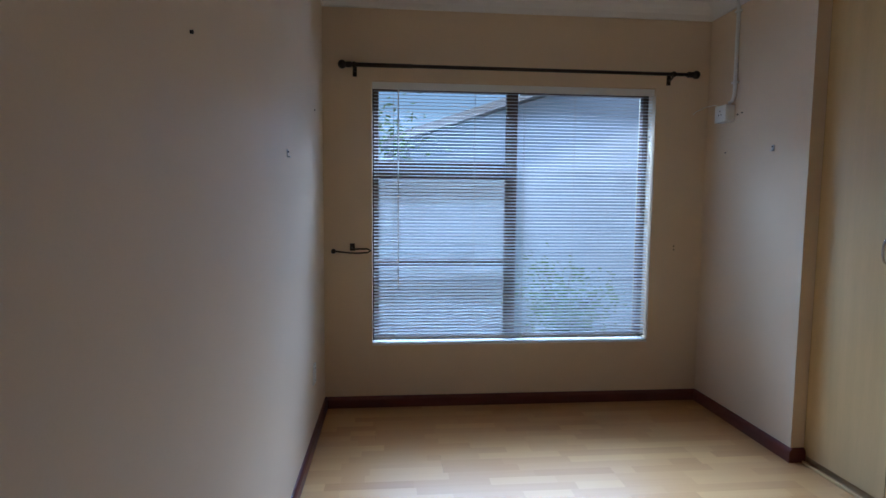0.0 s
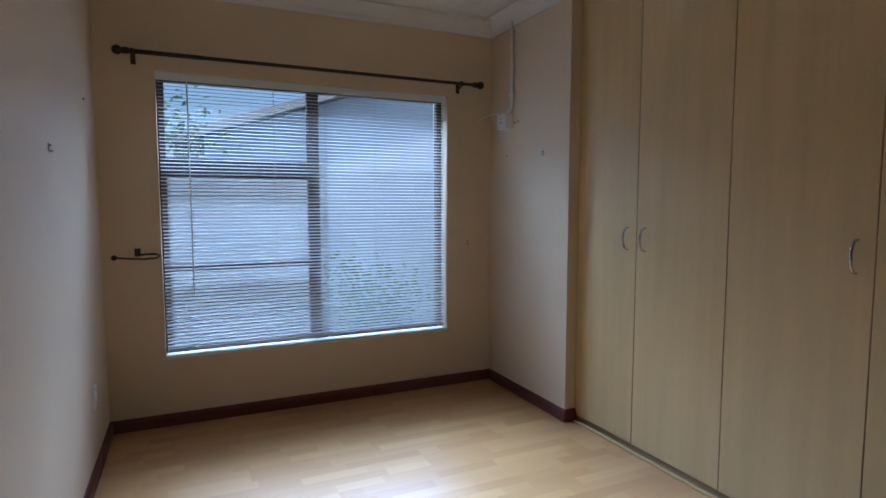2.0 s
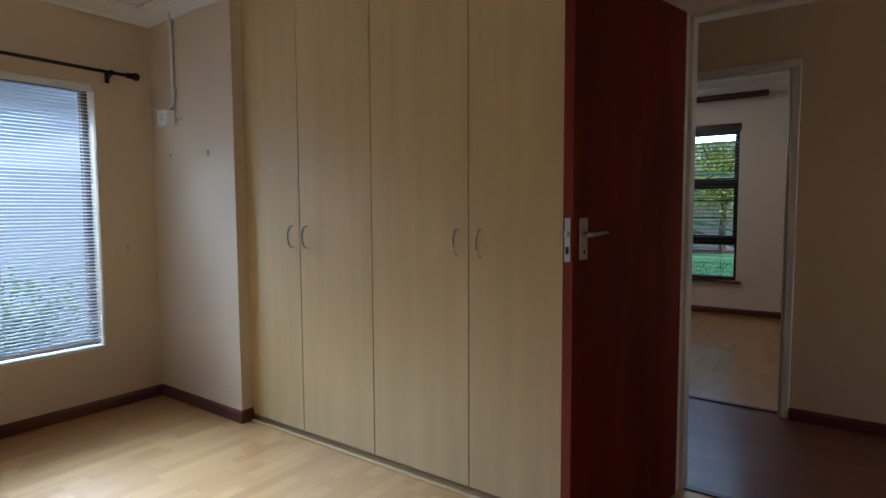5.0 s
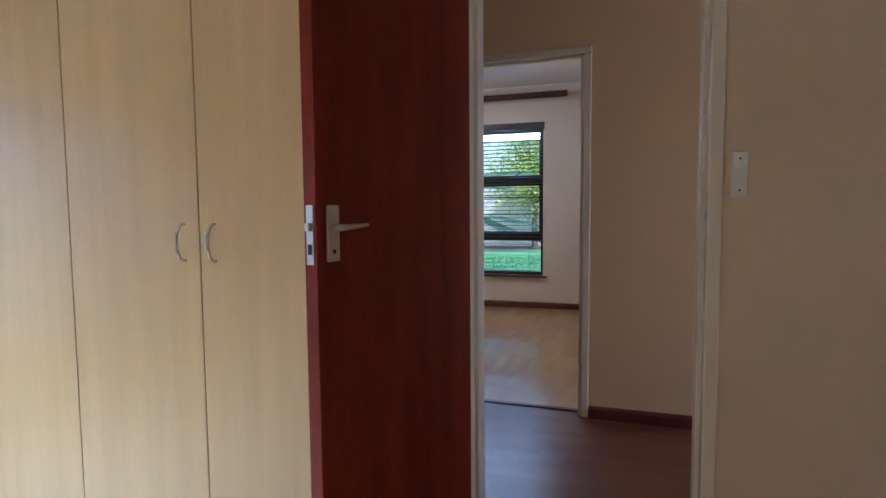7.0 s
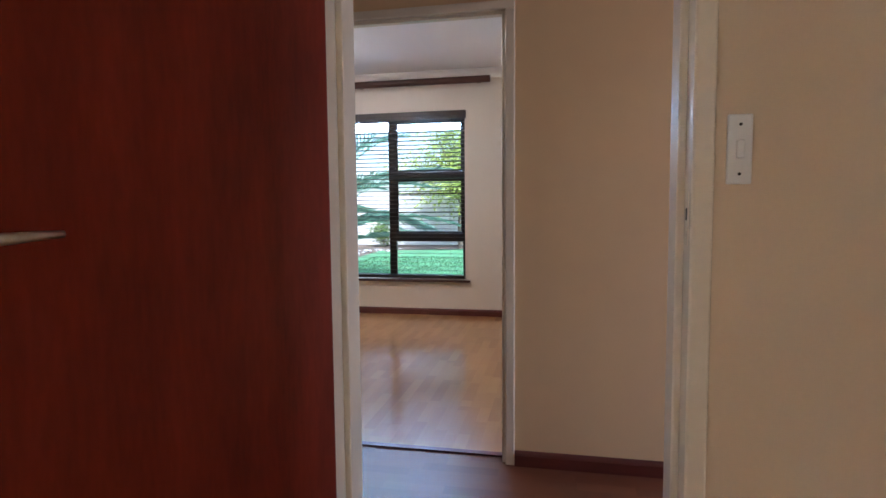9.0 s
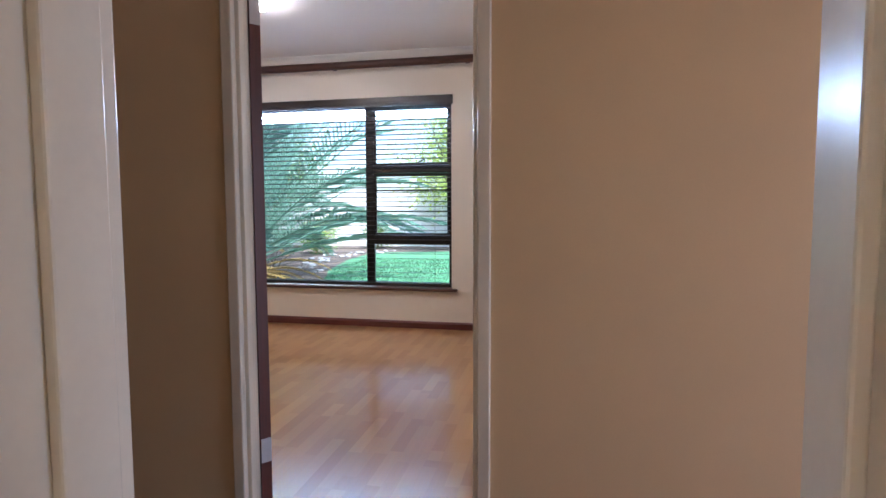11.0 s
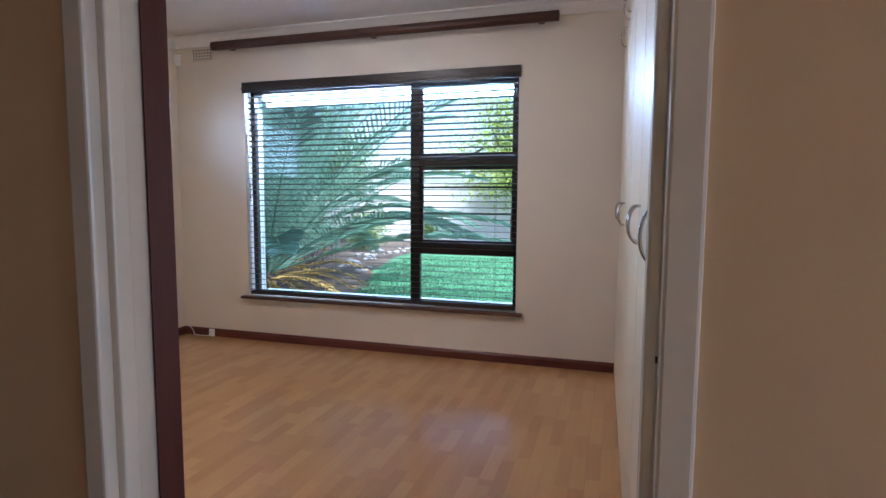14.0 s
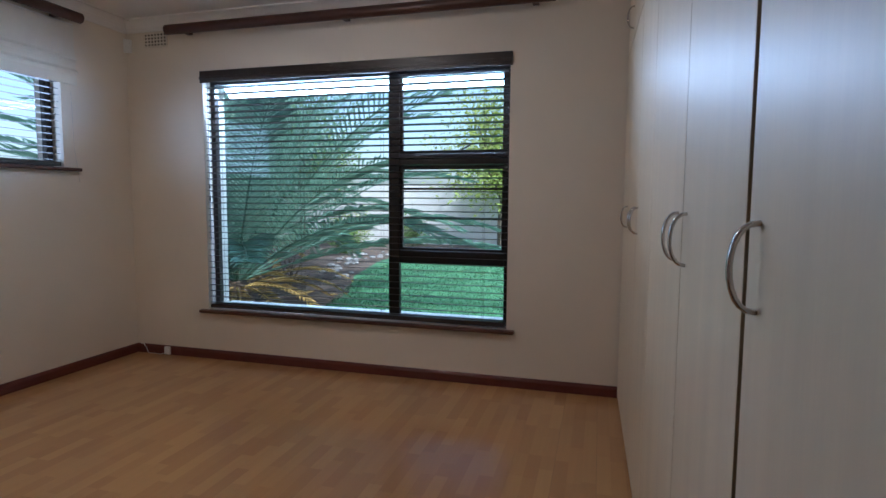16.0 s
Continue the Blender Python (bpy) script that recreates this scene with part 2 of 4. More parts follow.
def cornice_profile(z, s):
    return [(0.0, z - s - 0.008), (0.012, z - s - 0.008), (0.014, z - s)] + [(0.014 + s * (1 - math.cos(a)), z - s + s * math.sin(a)) for a in (0.3, 0.6, 0.9, 1.2, 1.45)] + [(s + 0.022, z - 0.012), (s + 0.022, z), (0.0, z)]


def baseboard(p0, p1, n):
    structure("baseboard", strip_bm(p0, p1, n, BASE_PROFILE), M_BASE, "dark red-brown varnished wooden skirting board", "baseboard")


def cornice(p0, p1, n, z, s=0.085):
    structure("trim", strip_bm(p0, p1, n, cornice_profile(z, s)), M_CEIL, "white plaster coved cornice under the ceiling", "cornice")


def wall_bm(p0, p1, thick, z1, openings=(), z0=-0.02):
    """A straight wall on the line p0-p1, thick to the left of that line, with openings (from, to, sill, head) along it."""
    d = Vector((p1[0] - p0[0], p1[1] - p0[1]))
    length, d = d.length, d.normalized()
    n = Vector((-d.y, d.x)) * thick
    cells, at = [], 0.0
    for a, b, s, h in sorted(openings):
        cells += [(at, a, z0, z1), (a, b, h, z1)] + ([(a, b, z0, s)] if s > z0 else [])
        at = b
    cells.append((at, length, z0, z1))
    bm = bmesh.new()
    for a, b, lo, hi in cells:
        vs = []
        for s in (a, b):
            for off in (Vector((0, 0)), n):
                for z in (lo, hi):
                    q = Vector(p0) + d * s + off
                    vs.append(bm.verts.new((q.x, q.y, z)))
        for f in ((0, 1, 3, 2), (4, 6, 7, 5), (0, 4, 5, 1), (2, 3, 7, 6), (0, 2, 6, 4), (1, 5, 7, 3)):
            bm.faces.new([vs[i] for i in f])
    return bm


def pane(name, bm, parent):
    g = part(name, bm, M_GLASS, parent)
    g.visible_shadow = False
    return g


# ---- plan ----
CEIL, CEIL2 = 2.51, 2.61          # first bedroom and hall; second bedroom
X_W, Y_N1 = 1.13, 4.237          # first bedroom: west and north faces
X_RET, Y_RET = 3.53, 3.343       # return wall beside the wardrobe
X_E1, X_H0 = 4.12, 4.276         # wall with the first door
X_H1, X_R2 = 5.412, 5.50          # wall with the second door
X_E2 = 8.85                       # window wall of the second bedroom
Y_S = -1.1
Y_HS = -1.9                       # south end of the hall
D1A, D1B = 0.312, 1.08
D2A, D2B = 0.80, 1.622
HEAD = 2.035
Y_N2 = 4.58                       # north wall of the second bedroom
W_TILT = 0.020                    # its wardrobe front is a hair out of square


def y_cup(x):
    return 0.825 - W_TILT * (X_E2 - x)


# ---- walls, floors, ceilings ----
W1 = (1.42, 3.188, 0.39, 2.00)
W2 = (1.545, 3.885, 0.39, 2.155)
W3 = (6.99, 8.27, 1.46, 2.15)
structure("wall_north", wall_bm((3.70, Y_N1), (X_W - 0.2, Y_N1), -0.24, CEIL, [(3.70 - W1[1], 3.70 - W1[0], W1[2], W1[3])]), M_WALL, "cream painted plaster wall around the blinded window", "wall")
structure("wall_west", wall_bm((X_W, Y_N1), (X_W, Y_S), -0.2, CEIL), M_WALL, "cream painted plaster wall, faint sheen", "wall")
structure("wall_return", box_bm(X_RET, X_H0, Y_RET, Y_N1, -0.02, CEIL), M_WALL, "cream painted wall end beside the built-in wardrobe", "wall")
structure("wall_south", wall_bm((X_W - 0.2, Y_S), (X_H0, Y_S), -0.2, CEIL), M_WALL, "cream painted plaster wall", "wall")
structure("wall_door_1", wall_bm((X_E1, Y_S), (X_E1, Y_RET), -(X_H0 - X_E1), CEIL, [(D1A - 0.040 - Y_S, D1B + 0.040 - Y_S, -0.02, HEAD + 0.034)]), M_WALL, "cream painted wall with the first bedroom's doorway", "wall")
structure("wall_door_2", wall_bm((X_H1, Y_HS), (X_H1, Y_N2 + 0.24), -(X_R2 - X_H1), CEIL2, [(D2A - 0.040 - Y_HS, D2B + 0.040 - Y_HS, -0.02, HEAD + 0.034)]), M_WALLH, "cream painted hall wall with the second bedroom's doorway", "wall")
structure("wall_hall_north", box_bm(X_H0, X_H1, 3.3, 3.5, -0.02, CEIL), M_WALLH, "cream painted wall closing the hall", "wall")
# Out of view: this end wall's opening is assumed, placed to daylight the hall.
structure("wall_hall_south", wall_bm((X_H0 - 0.2, Y_HS), (X_H1, Y_HS), -0.2, CEIL, [(0.35, 1.23, -0.02, 2.05)]), M_WALLH, "cream painted wall at the end of the hall with an opening", "wall")
structure("wall_hall_west", box_bm(X_H0 - 0.2, X_H0, Y_HS, Y_S - 0.2, -0.02, CEIL), M_WALLH, "cream painted hall wall", "wall")
structure("wall_east", wall_bm((X_E2, 0.05), (X_E2, Y_N2 + 0.24), -0.25, CEIL2, [(W2[0] - 0.05, W2[1] - 0.05, W2[2], W2[3])]), M_WALL2, "pale cream painted wall around the large garden window", "wall")
structure("wall_north_2", wall_bm((X_R2, Y_N2), (X_E2, Y_N2), 0.24, CEIL2, [(W3[0] - X_R2, W3[1] - X_R2, W3[2], W3[3])]), M_WALL2, "pale cream painted wall with a high side window", "wall")
structure("wall_south_2", box_bm(X_R2, X_E2, 0.05, 0.17, -0.02, CEIL2), M_WALL2, "pale cream painted wall behind the wardrobes", "wall")

# Bedroom slabs overrun the walls as unseen added eaves that shade the windows.
structure("ceiling", box_bm(X_W - 0.75, X_H0, Y_S - 0.7, Y_N1 + 0.45, CEIL, CEIL + 0.14), M_CEIL, "white painted ceiling of the first bedroom", "ceiling")
structure("ceiling_hall", box_bm(X_H0, X_H1, Y_HS - 0.2, 5.4, CEIL, CEIL + 0.14), M_CEIL, "white painted hall ceiling", "ceiling")
structure("ceiling_2", box_bm(X_H1 + 0.06, X_E2 + 0.75, -0.3, 5.4, CEIL2, CEIL2 + 0.14), M_CEIL, "white painted ceiling of the second bedroom", "ceiling")

for a, b, n, s in (((X_W, Y_N1), (X_RET, Y_N1), (0, -1), 0.085), ((X_W, Y_S), (X_W, Y_N1), (1, 0), 0.085), ((X_RET, Y_N1), (X_RET, Y_RET), (-1, 0), 0.085),
                   ((X_E1, Y_S), (X_E1, 1.09), (-1, 0), 0.085), ((X_H1, Y_HS), (X_H1, 3.3), (-1, 0), 0.10), ((X_H0, Y_HS), (X_H0, 3.3), (1, 0), 0.10),
                   ((X_E2, y_cup(X_E2)), (X_E2, Y_N2), (-1, 0), 0.075), ((X_R2, Y_N2), (X_E2, Y_N2), (0, -1), 0.075), ((X_R2, 0.8), (X_R2, Y_N2), (1, 0), 0.075)):
    cornice(a, b, n, CEIL2 if s < 0.08 else CEIL, s)
for a, b, n in (((X_W, Y_N1), (X_RET, Y_N1), (0, -1)), ((X_W, Y_S), (X_W, Y_N1), (1, 0)), ((X_RET, Y_N1), (X_RET, Y_RET - 0.017), (-1, 0)),
                ((X_RET, Y_RET), (3.60, Y_RET), (0, -1)), ((X_E1, Y_S), (X_E1, D1A - 0.043), (-1, 0)), ((X_H1, Y_HS), (X_H1, D2A - 0.043), (-1, 0)),
                ((X_H1, D2B + 0.043), (X_H1, 3.3), (-1, 0)), ((X_H0, D1B + 0.043), (X_H0, 3.3), (1, 0)), ((X_H0, Y_HS), (X_H0, D1A - 0.043), (1, 0)),
                ((X_E2, y_cup(X_E2)), (X_E2, Y_N2), (-1, 0)), ((X_R2, Y_N2), (X_E2, Y_N2), (0, -1)), ((X_R2, D2B + 0.043), (X_R2, Y_N2), (1, 0))):
    baseboard(a, b, n)


# ---- doors and door frames ----
def door_frame(name, x0, x1, ya, yb, stop_x0, stop_x1):
    """A cream pressed-steel frame lining the opening between ya and yb in the wall x0-x1."""
    f = tagged(new(name), "cream enamelled steel door frame with small chips", "door frame", kind="structure")
    for nm, y0, y1 in (("jamb", ya - 0.042, ya), ("jamb", yb, yb + 0.042)):
        part(nm, box_bm(x0 - 0.012, x1 + 0.012, y0, y1, 0, HEAD, 0.005), M_FRAME, f)
    part("head", box_bm(x0 - 0.012, x1 + 0.012, ya - 0.042, yb + 0.042, HEAD, HEAD + 0.038, 0.005), M_FRAME, f)
    part("stop", box_bm(stop_x0, stop_x1, ya - 0.002, ya + 0.016, 0, HEAD, 0.004), M_FRAME, f)
    part("stop", box_bm(stop_x0, stop_x1, yb - 0.016, yb + 0.002, 0, HEAD, 0.004), M_FRAME, f)
    part("stop", box_bm(stop_x0, stop_x1, ya + 0.016, yb - 0.016, HEAD - 0.016, HEAD + 0.002, 0.004), M_FRAME, f)
    return f


frame_1 = door_frame("door_frame_1", X_E1, X_H0, D1A, D1B, X_E1 + 0.05, X_H0 - 0.025)
part("strike_plate", box_bm(X_E1 + 0.008, X_E1 + 0.030, D1A - 0.001, D1A + 0.002, 1.10, 1.21), M_FRAME, frame_1)
part("latch_hole", box_bm(X_E1 + 0.014, X_E1 + 0.024, D1A, D1A + 0.003, 1.152, 1.177), M_HOLE, frame_1)
frame_2 = door_frame("door_frame_2", X_H1, X_R2, D2A, D2B, X_H1 + 0.012, X_R2 - 0.042)
for z in (0.12, 0.30, 1.05):
    part("screw", box_bm(X_H1 + 0.010, X_H1 + 0.018, D2A, D2A + 0.0025, z, z + 0.008), M_HOLE, frame_2)


def lever_set(door, y, side, x, z, mat):
    """Long plate with a lever on one face of a door whose leaf runs along its own x from the hinge."""
    part("handle_plate", box_bm(x - 0.021, x + 0.021, y, y + side * 0.009, z - 0.085, z + 0.055, 0.003), mat, door, "worn satin steel lock plate")
    bm = tube_bm([(x, y + side * 0.006, z), (x, y + side * 0.04, z)], 0.009, 12)
    tube(bm, [(x + 0.006, y + side * 0.037, z), (x - 0.02, y + side * 0.042, z + 0.001), (x - 0.06, y + side * 0.041, z + 0.003), (x - 0.098, y + side * 0.036, z + 0.004)], 0.0095, 10, 0.0045)
    part("lever", bm, mat, door, "satin steel lever handle", True)
    part("keyhole", tube_bm([(x, y + side * 0.0088, z - 0.060), (x, y + side * 0.0098, z - 0.060)], 0.006, 10), M_HOLE, door)


def door_leaf(name, label, m, width, mat, lever_z, edge_mat):
    d = tagged(new(name), label, "door", kind="structure")
    d.matrix_world = m
    part("leaf", box_bm(0.0, width, -0.0205, 0.0205, 0.008, HEAD - 0.006, 0.002), mat, d)
    part("lipping", box_bm(width, width + 0.003, -0.0195, 0.0195, 0.008, HEAD - 0.006), edge_mat, d)
    part("lipping", box_bm(-0.003, 0.0, -0.0195, 0.0195, 0.008, HEAD - 0.006), edge_mat, d)
    for s in (1, -1):
        lever_set(d, s * 0.0205, s, width - 0.048, lever_z, M_STEEL)
    lock = part("lock_plate", box_bm(width + 0.003, width + 0.0055, -0.011, 0.011, lever_z - 0.090, lever_z + 0.055), M_STEEL, d, "steel mortice lock face with latch")
    part("latch_bolt", box_bm(width + 0.0055, width + 0.016, -0.007, 0.007, lever_z - 0.008, lever_z + 0.012, 0.002), M_STEEL, lock)
    part("dead_bolt", box_bm(width + 0.0055, width + 0.008, -0.006, 0.006, lever_z - 0.065, lever_z - 0.040, 0.001), M_HOLE, lock)
    for z in (0.22, 1.80):
        part("hinge", box_bm(-0.006, -0.003, -0.019, 0.019, z, z + 0.09), M_STEEL, d, "steel butt hinge")
    return d


H1 = Vector((4.112, 1.099))
L1 = Vector((3.378, 1.268))
ang1 = math.degrees(math.atan2(L1.y - H1.y, L1.x - H1.x))
door_leaf("door_1", "open dark mahogany veneered flush door with steel lever", pose(H1.x, H1.y, 0, 0, 0, ang1), (L1 - H1).length, M_DOOR, 1.15, M_DOOR)
door_leaf("door_2", "open dark brown wooden flush door with steel lever", pose(5.522, 1.606, 0, 0, 0, 52), 0.79, M_DOOR2, 1.20, M_DOOR2)


# ---- wardrobes ----
def bow_handle_bm(z, mat_r=0.0042, h=0.115, out=0.034):
    """A flat-ended bow handle, upright, standing out along -y from y = 0."""
    pts = [(0, -out * math.sin(a) ** 0.8 if a not in (0, math.pi) else 0.0, z - h / 2 * math.cos(a)) for a in [math.pi * i / 12 for i in range(13)]]
    bm = bmesh.new()
    tube(bm, pts, mat_r, 8)
    for v in bm.verts:
        v.co.x *= 1.5
    return bm


def cupboard_door(parent, x0, x1, z0, z1, handle_x, handle_z, mat, edge, name="door"):
    """A slab door on the front y = 0 of a cabinet, its face looking along -y."""
    d = part(name, box_bm(x0 + 0.002, x1 - 0.002, 0.0, 0.017, z0, z1, 0.0015, 1), mat, parent)
    part("edging", box_bm(x0 + 0.001, x0 + 0.002, 0.0005, 0.0165, z0, z1), edge, d)
    part("edging", box_bm(x1 - 0.002, x1 - 0.001, 0.0005, 0.0165, z0, z1), edge, d)
    if handle_x is not None:
        bm = bow_handle_bm(handle_z)
        bmesh.ops.translate(bm, vec=(handle_x, 0, 0), verts=bm.verts[:])
        part("handle", bm, M_CHROME, d, "bright chrome bow handle", True)
    return d


def cabinet(label, m, doors, mat, edge, depth, z_top, plinth, group):
    """A built-in unit; doors: (x0, x1, z0, z1, handle x, handle z). Its front is y = 0, looking along -y."""
    c = thing("wardrobe", label, "wardrobe", m, group)
    x0, x1 = min(d[0] for d in doors), max(d[1] for d in doors)
    bm = box_bm(x0, x1, 0.020, depth, plinth, z_top)
    part("body", bm, M_DARKGAP, c)
    part("plinth", box_bm(x0, x1, 0.012, 0.030, 0.0, plinth), edge, c, "narrow pale plinth strip at the floor")
    for d in doors:
        cupboard_door(c, *d, mat, edge)
    return c


# first bedroom: four full-height doors along the east side, in two units
EDGES = [3.343, 2.88, 2.36, 1.808, 1.30]
for i in (0, 2):
    y0, y1, y2 = EDGES[i], EDGES[i + 1], EDGES[i + 2]
    cabinet("built-in wardrobe with two full-height pale maple doors", pose(3.60, y0, 0, 0, 0, -90), [(0, y0 - y1, 0.035, 2.42, y0 - y1 - 0.058, 1.095), (y0 - y1, y0 - y2, 0.035, 2.42, y0 - y1 + 0.058, 1.095)], M_MAPLE, M_MAPLE_E, 0.50, 2.50, 0.03, "maple wardrobes")
structure("trim", box_bm(3.578, 3.60, 1.283, Y_RET - 0.001, 2.422, CEIL - 0.002, 0.003), M_MAPLE, "maple scribing strip above the wardrobe doors", "trim")
structure("trim", box_bm(3.60, X_E1 - 0.004, 1.283, 1.299, 0.0, CEIL - 0.002, 0.002), M_MAPLE, "maple end panel of the wardrobe", "end panel")
structure("trim", box_bm(3.575, 3.585, 1.31, 3.32, 0.0, 0.014, 0.004), M_MAPLE, "thin pale floor edging along the wardrobe", "trim")

# second bedroom: pale doors in a row along the south side, with small cupboards above
ROT = math.degrees(math.atan(W_TILT))
CUP = Matrix.Translation((X_E2, y_cup(X_E2), 0)) @ Matrix.Rotation(radians(180 + ROT), 4, "Z")
KC = math.hypot(1, W_TILT)


def s_cup(x):
    return (X_E2 - x) * KC


UNITS = [((8.84, 8.40), (8.46,)), ((8.40, 7.85, 7.27), (7.91, 7.79)), ((7.27, 6.59, 6.052), (6.65, 6.53)), ((6.036, 5.60), (5.985,))]
for xs, hs in UNITS:
    doors = []
    for (a, b), h in zip(zip(xs, xs[1:]), hs):
        doors += [(s_cup(a), s_cup(b), 0.02, 2.12, s_cup(h), 1.165), (s_cup(a), s_cup(b), 2.127, 2.50, s_cup(h), 2.24)]
    cabinet("built-in wardrobe with pale melamine doors and cupboards above", CUP, doors, M_PALE, M_MAPLE_E, 0.56, 2.61, 0.018, "pale wardrobes")
bm = box_bm(s_cup(8.846), s_cup(5.51), 0.002, 0.018, 2.502, CEIL2 - 0.002)
bmesh.ops.transform(bm, matrix=CUP, verts=bm.verts[:])
structure("trim", bm, M_PALE, "pale scribing strip above the wardrobe doors", "trim")
bm = box_bm(s_cup(5.598), s_cup(5.51), 0.002, 0.02, 0.0, 2.502)
bmesh.ops.transform(bm, matrix=CUP, verts=bm.verts[:])
structure("trim", bm, M_PALE, "pale filler panel beside the door frame", "trim")


# ---- windows ----
def bar(parent, name, ax, u0, u1, d0, d1, z0, z1, mat, w=0.003, label=""):
    b = box_bm(u0, u1, d0, d1, z0, z1, w, 1) if ax == "x" else box_bm(d0, d1, u0, u1, z0, z1, w, 1)
    return part(name, b, mat, parent, label)


def glazed(name, label, ax, u0, u1, d0, d1, z0, z1, mullions, transoms, mat, t=0.038):
    """An aluminium window frame with mullions (u) and transoms (u0, u1, z, thickness), and a pane in each light."""
    w = tagged(new(name), label, "window", kind="structure")
    bar(w, "frame_side", ax, u0, u0 + t, d0, d1, z0 + t, z1 - t, mat)
    bar(w, "frame_side", ax, u1 - t, u1, d0, d1, z0 + t, z1 - t, mat)
    bar(w, "frame_bottom", ax, u0, u1, d0, d1, z0, z0 + t, mat)
    bar(w, "frame_top", ax, u0, u1, d0, d1, z1 - t, z1, mat)
    for a, b in mullions:
        bar(w, "mullion", ax, a, b, d0 + 0.002, d1 - 0.002, z0 + t, z1 - t, mat)
    for a, b, lo, hi in transoms:
        bar(w, "transom", ax, a, b, d0 + 0.003, d1 - 0.003, lo, hi, mat)
    return w


def add_panes(w, ax, lights, d):
    for a, b, lo, hi in lights:
        pane("pane", box_bm(a, b, d, d + 0.005, lo, hi) if ax == "x" else box_bm(d, d + 0.005, a, b, lo, hi), w)


# first bedroom window, behind white slats
x0, x1, z0, z1 = W1
w = glazed("window_1", "brown aluminium window behind a white blind", "x", x0, x1, Y_N1 + 0.10, Y_N1 + 0.145, z0 + 0.002, z1, [(2.262, 2.334)], [(x0 + 0.038, 2.262, 1.425, 1.537), (x0 + 0.038, 2.262, 0.876, 0.918)], M_BROWNAL)
add_panes(w, "x", [(x0 + 0.036, 2.264, 1.535, z1 - 0.036), (x0 + 0.036, 2.264, 0.916, 1.427), (x0 + 0.036, 2.264, z0 + 0.036, 0.878), (2.332, x1 - 0.036, z0 + 0.036, z1 - 0.036)], Y_N1 + 0.12)
structure("window_sill", box_bm(x0 + 0.002, x1 - 0.002, Y_N1 - 0.004, Y_N1 + 0.10, z0 - 0.001, z0 + 0.012, 0.003), M_CEIL, "white painted plaster window ledge", "window sill")

# second bedroom window: fixed pane, and a column of three lights with bars
u0, u1, z0, z1 = W2
D = X_E2 + 0.085
w = glazed("window_2", "dark bronze aluminium garden window in four lights", "y", u0, u1, D, D + 0.05, z0, z1, [(2.337, 2.418)], [(u0 + 0.038, 2.337, 1.486, 1.571), (u0 + 0.038, 2.337, 0.804, 0.893)], M_BRONZE)
add_panes(w, "y", [(2.416, u1 - 0.036, z0 + 0.036, z1 - 0.036), (u0 + 0.036, 2.339, 1.569, z1 - 0.036), (u0 + 0.036, 2.339, 0.891, 1.488), (u0 + 0.036, 2.339, z0 + 0.036, 0.806)], D + 0.02)
for z in (1.321, 1.117):
    bar(w, "security_bar", "y", u0 + 0.038, 2.337, D + 0.008, D + 0.018, z, z + 0.016, M_BRONZE, 0.002)
for lo, hi in ((1.571, z1 - 0.038), (0.893, 1.486)):
    for a, b, c, d in ((u0 + 0.038, 2.337, lo, lo + 0.022), (u0 + 0.038, 2.337, hi - 0.022, hi), (u0 + 0.038, u0 + 0.060, lo + 0.022, hi - 0.022), (2.315, 2.337, lo + 0.022, hi - 0.022)):
        bar(w, "sash", "y", a, b, D + 0.012, D + 0.04, c, d, M_BRONZE, 0.002)
part("stay", tube_bm([(D - 0.004, 1.924, 1.576), (D - 0.006, 1.885, 1.593), (D - 0.002, 1.825, 1.626)], 0.006, 8), M_BRONZE, w, "dark window stay handle")
structure("window_sill", box_bm(X_E2 - 0.045, X_E2 + 0.084, u0 - 0.055, u1 + 0.06, z0 - 0.024, z0 - 0.001, 0.006), M_SILL, "dark brown varnished window sill", "window sill")
structure("window_sill", box_bm(X_E2 + 0.136, X_E2 + 0.30, u0 + 0.002, u1 - 0.002, z0 - 0.02, z0 + 0.02, 0.006), M_EXT, "plastered outer window sill", "window sill")

# high side window of the second bedroom
NW = Matrix.Translation((X_R2, Y_N2, 0))
a0, a1, z0, z1 = W3[0] - X_R2, W3[1] - X_R2, W3[2], W3[3]
w = glazed("window_3", "dark bronze aluminium side window", "x", a0, a1, 0.09, 0.14, z0, z1, [(a0 + 0.61, a0 + 0.67)], [], M_BRONZE, 0.045)
add_panes(w, "x", [(a0 + 0.043, a0 + 0.612, z0 + 0.043, z1 - 0.043), (a0 + 0.668, a1 - 0.043, z0 + 0.043, z1 - 0.043)], 0.115)
w.matrix_world = NW
bm = box_bm(a0 - 0.10, a1 + 0.10, -0.05, 0.088, z0 - 0.024, z0 - 0.001, 0.006)
bmesh.ops.transform(bm, matrix=NW, verts=bm.verts[:])
structure("window_sill", bm, M_SILL, "dark brown varnished window sill", "window sill")


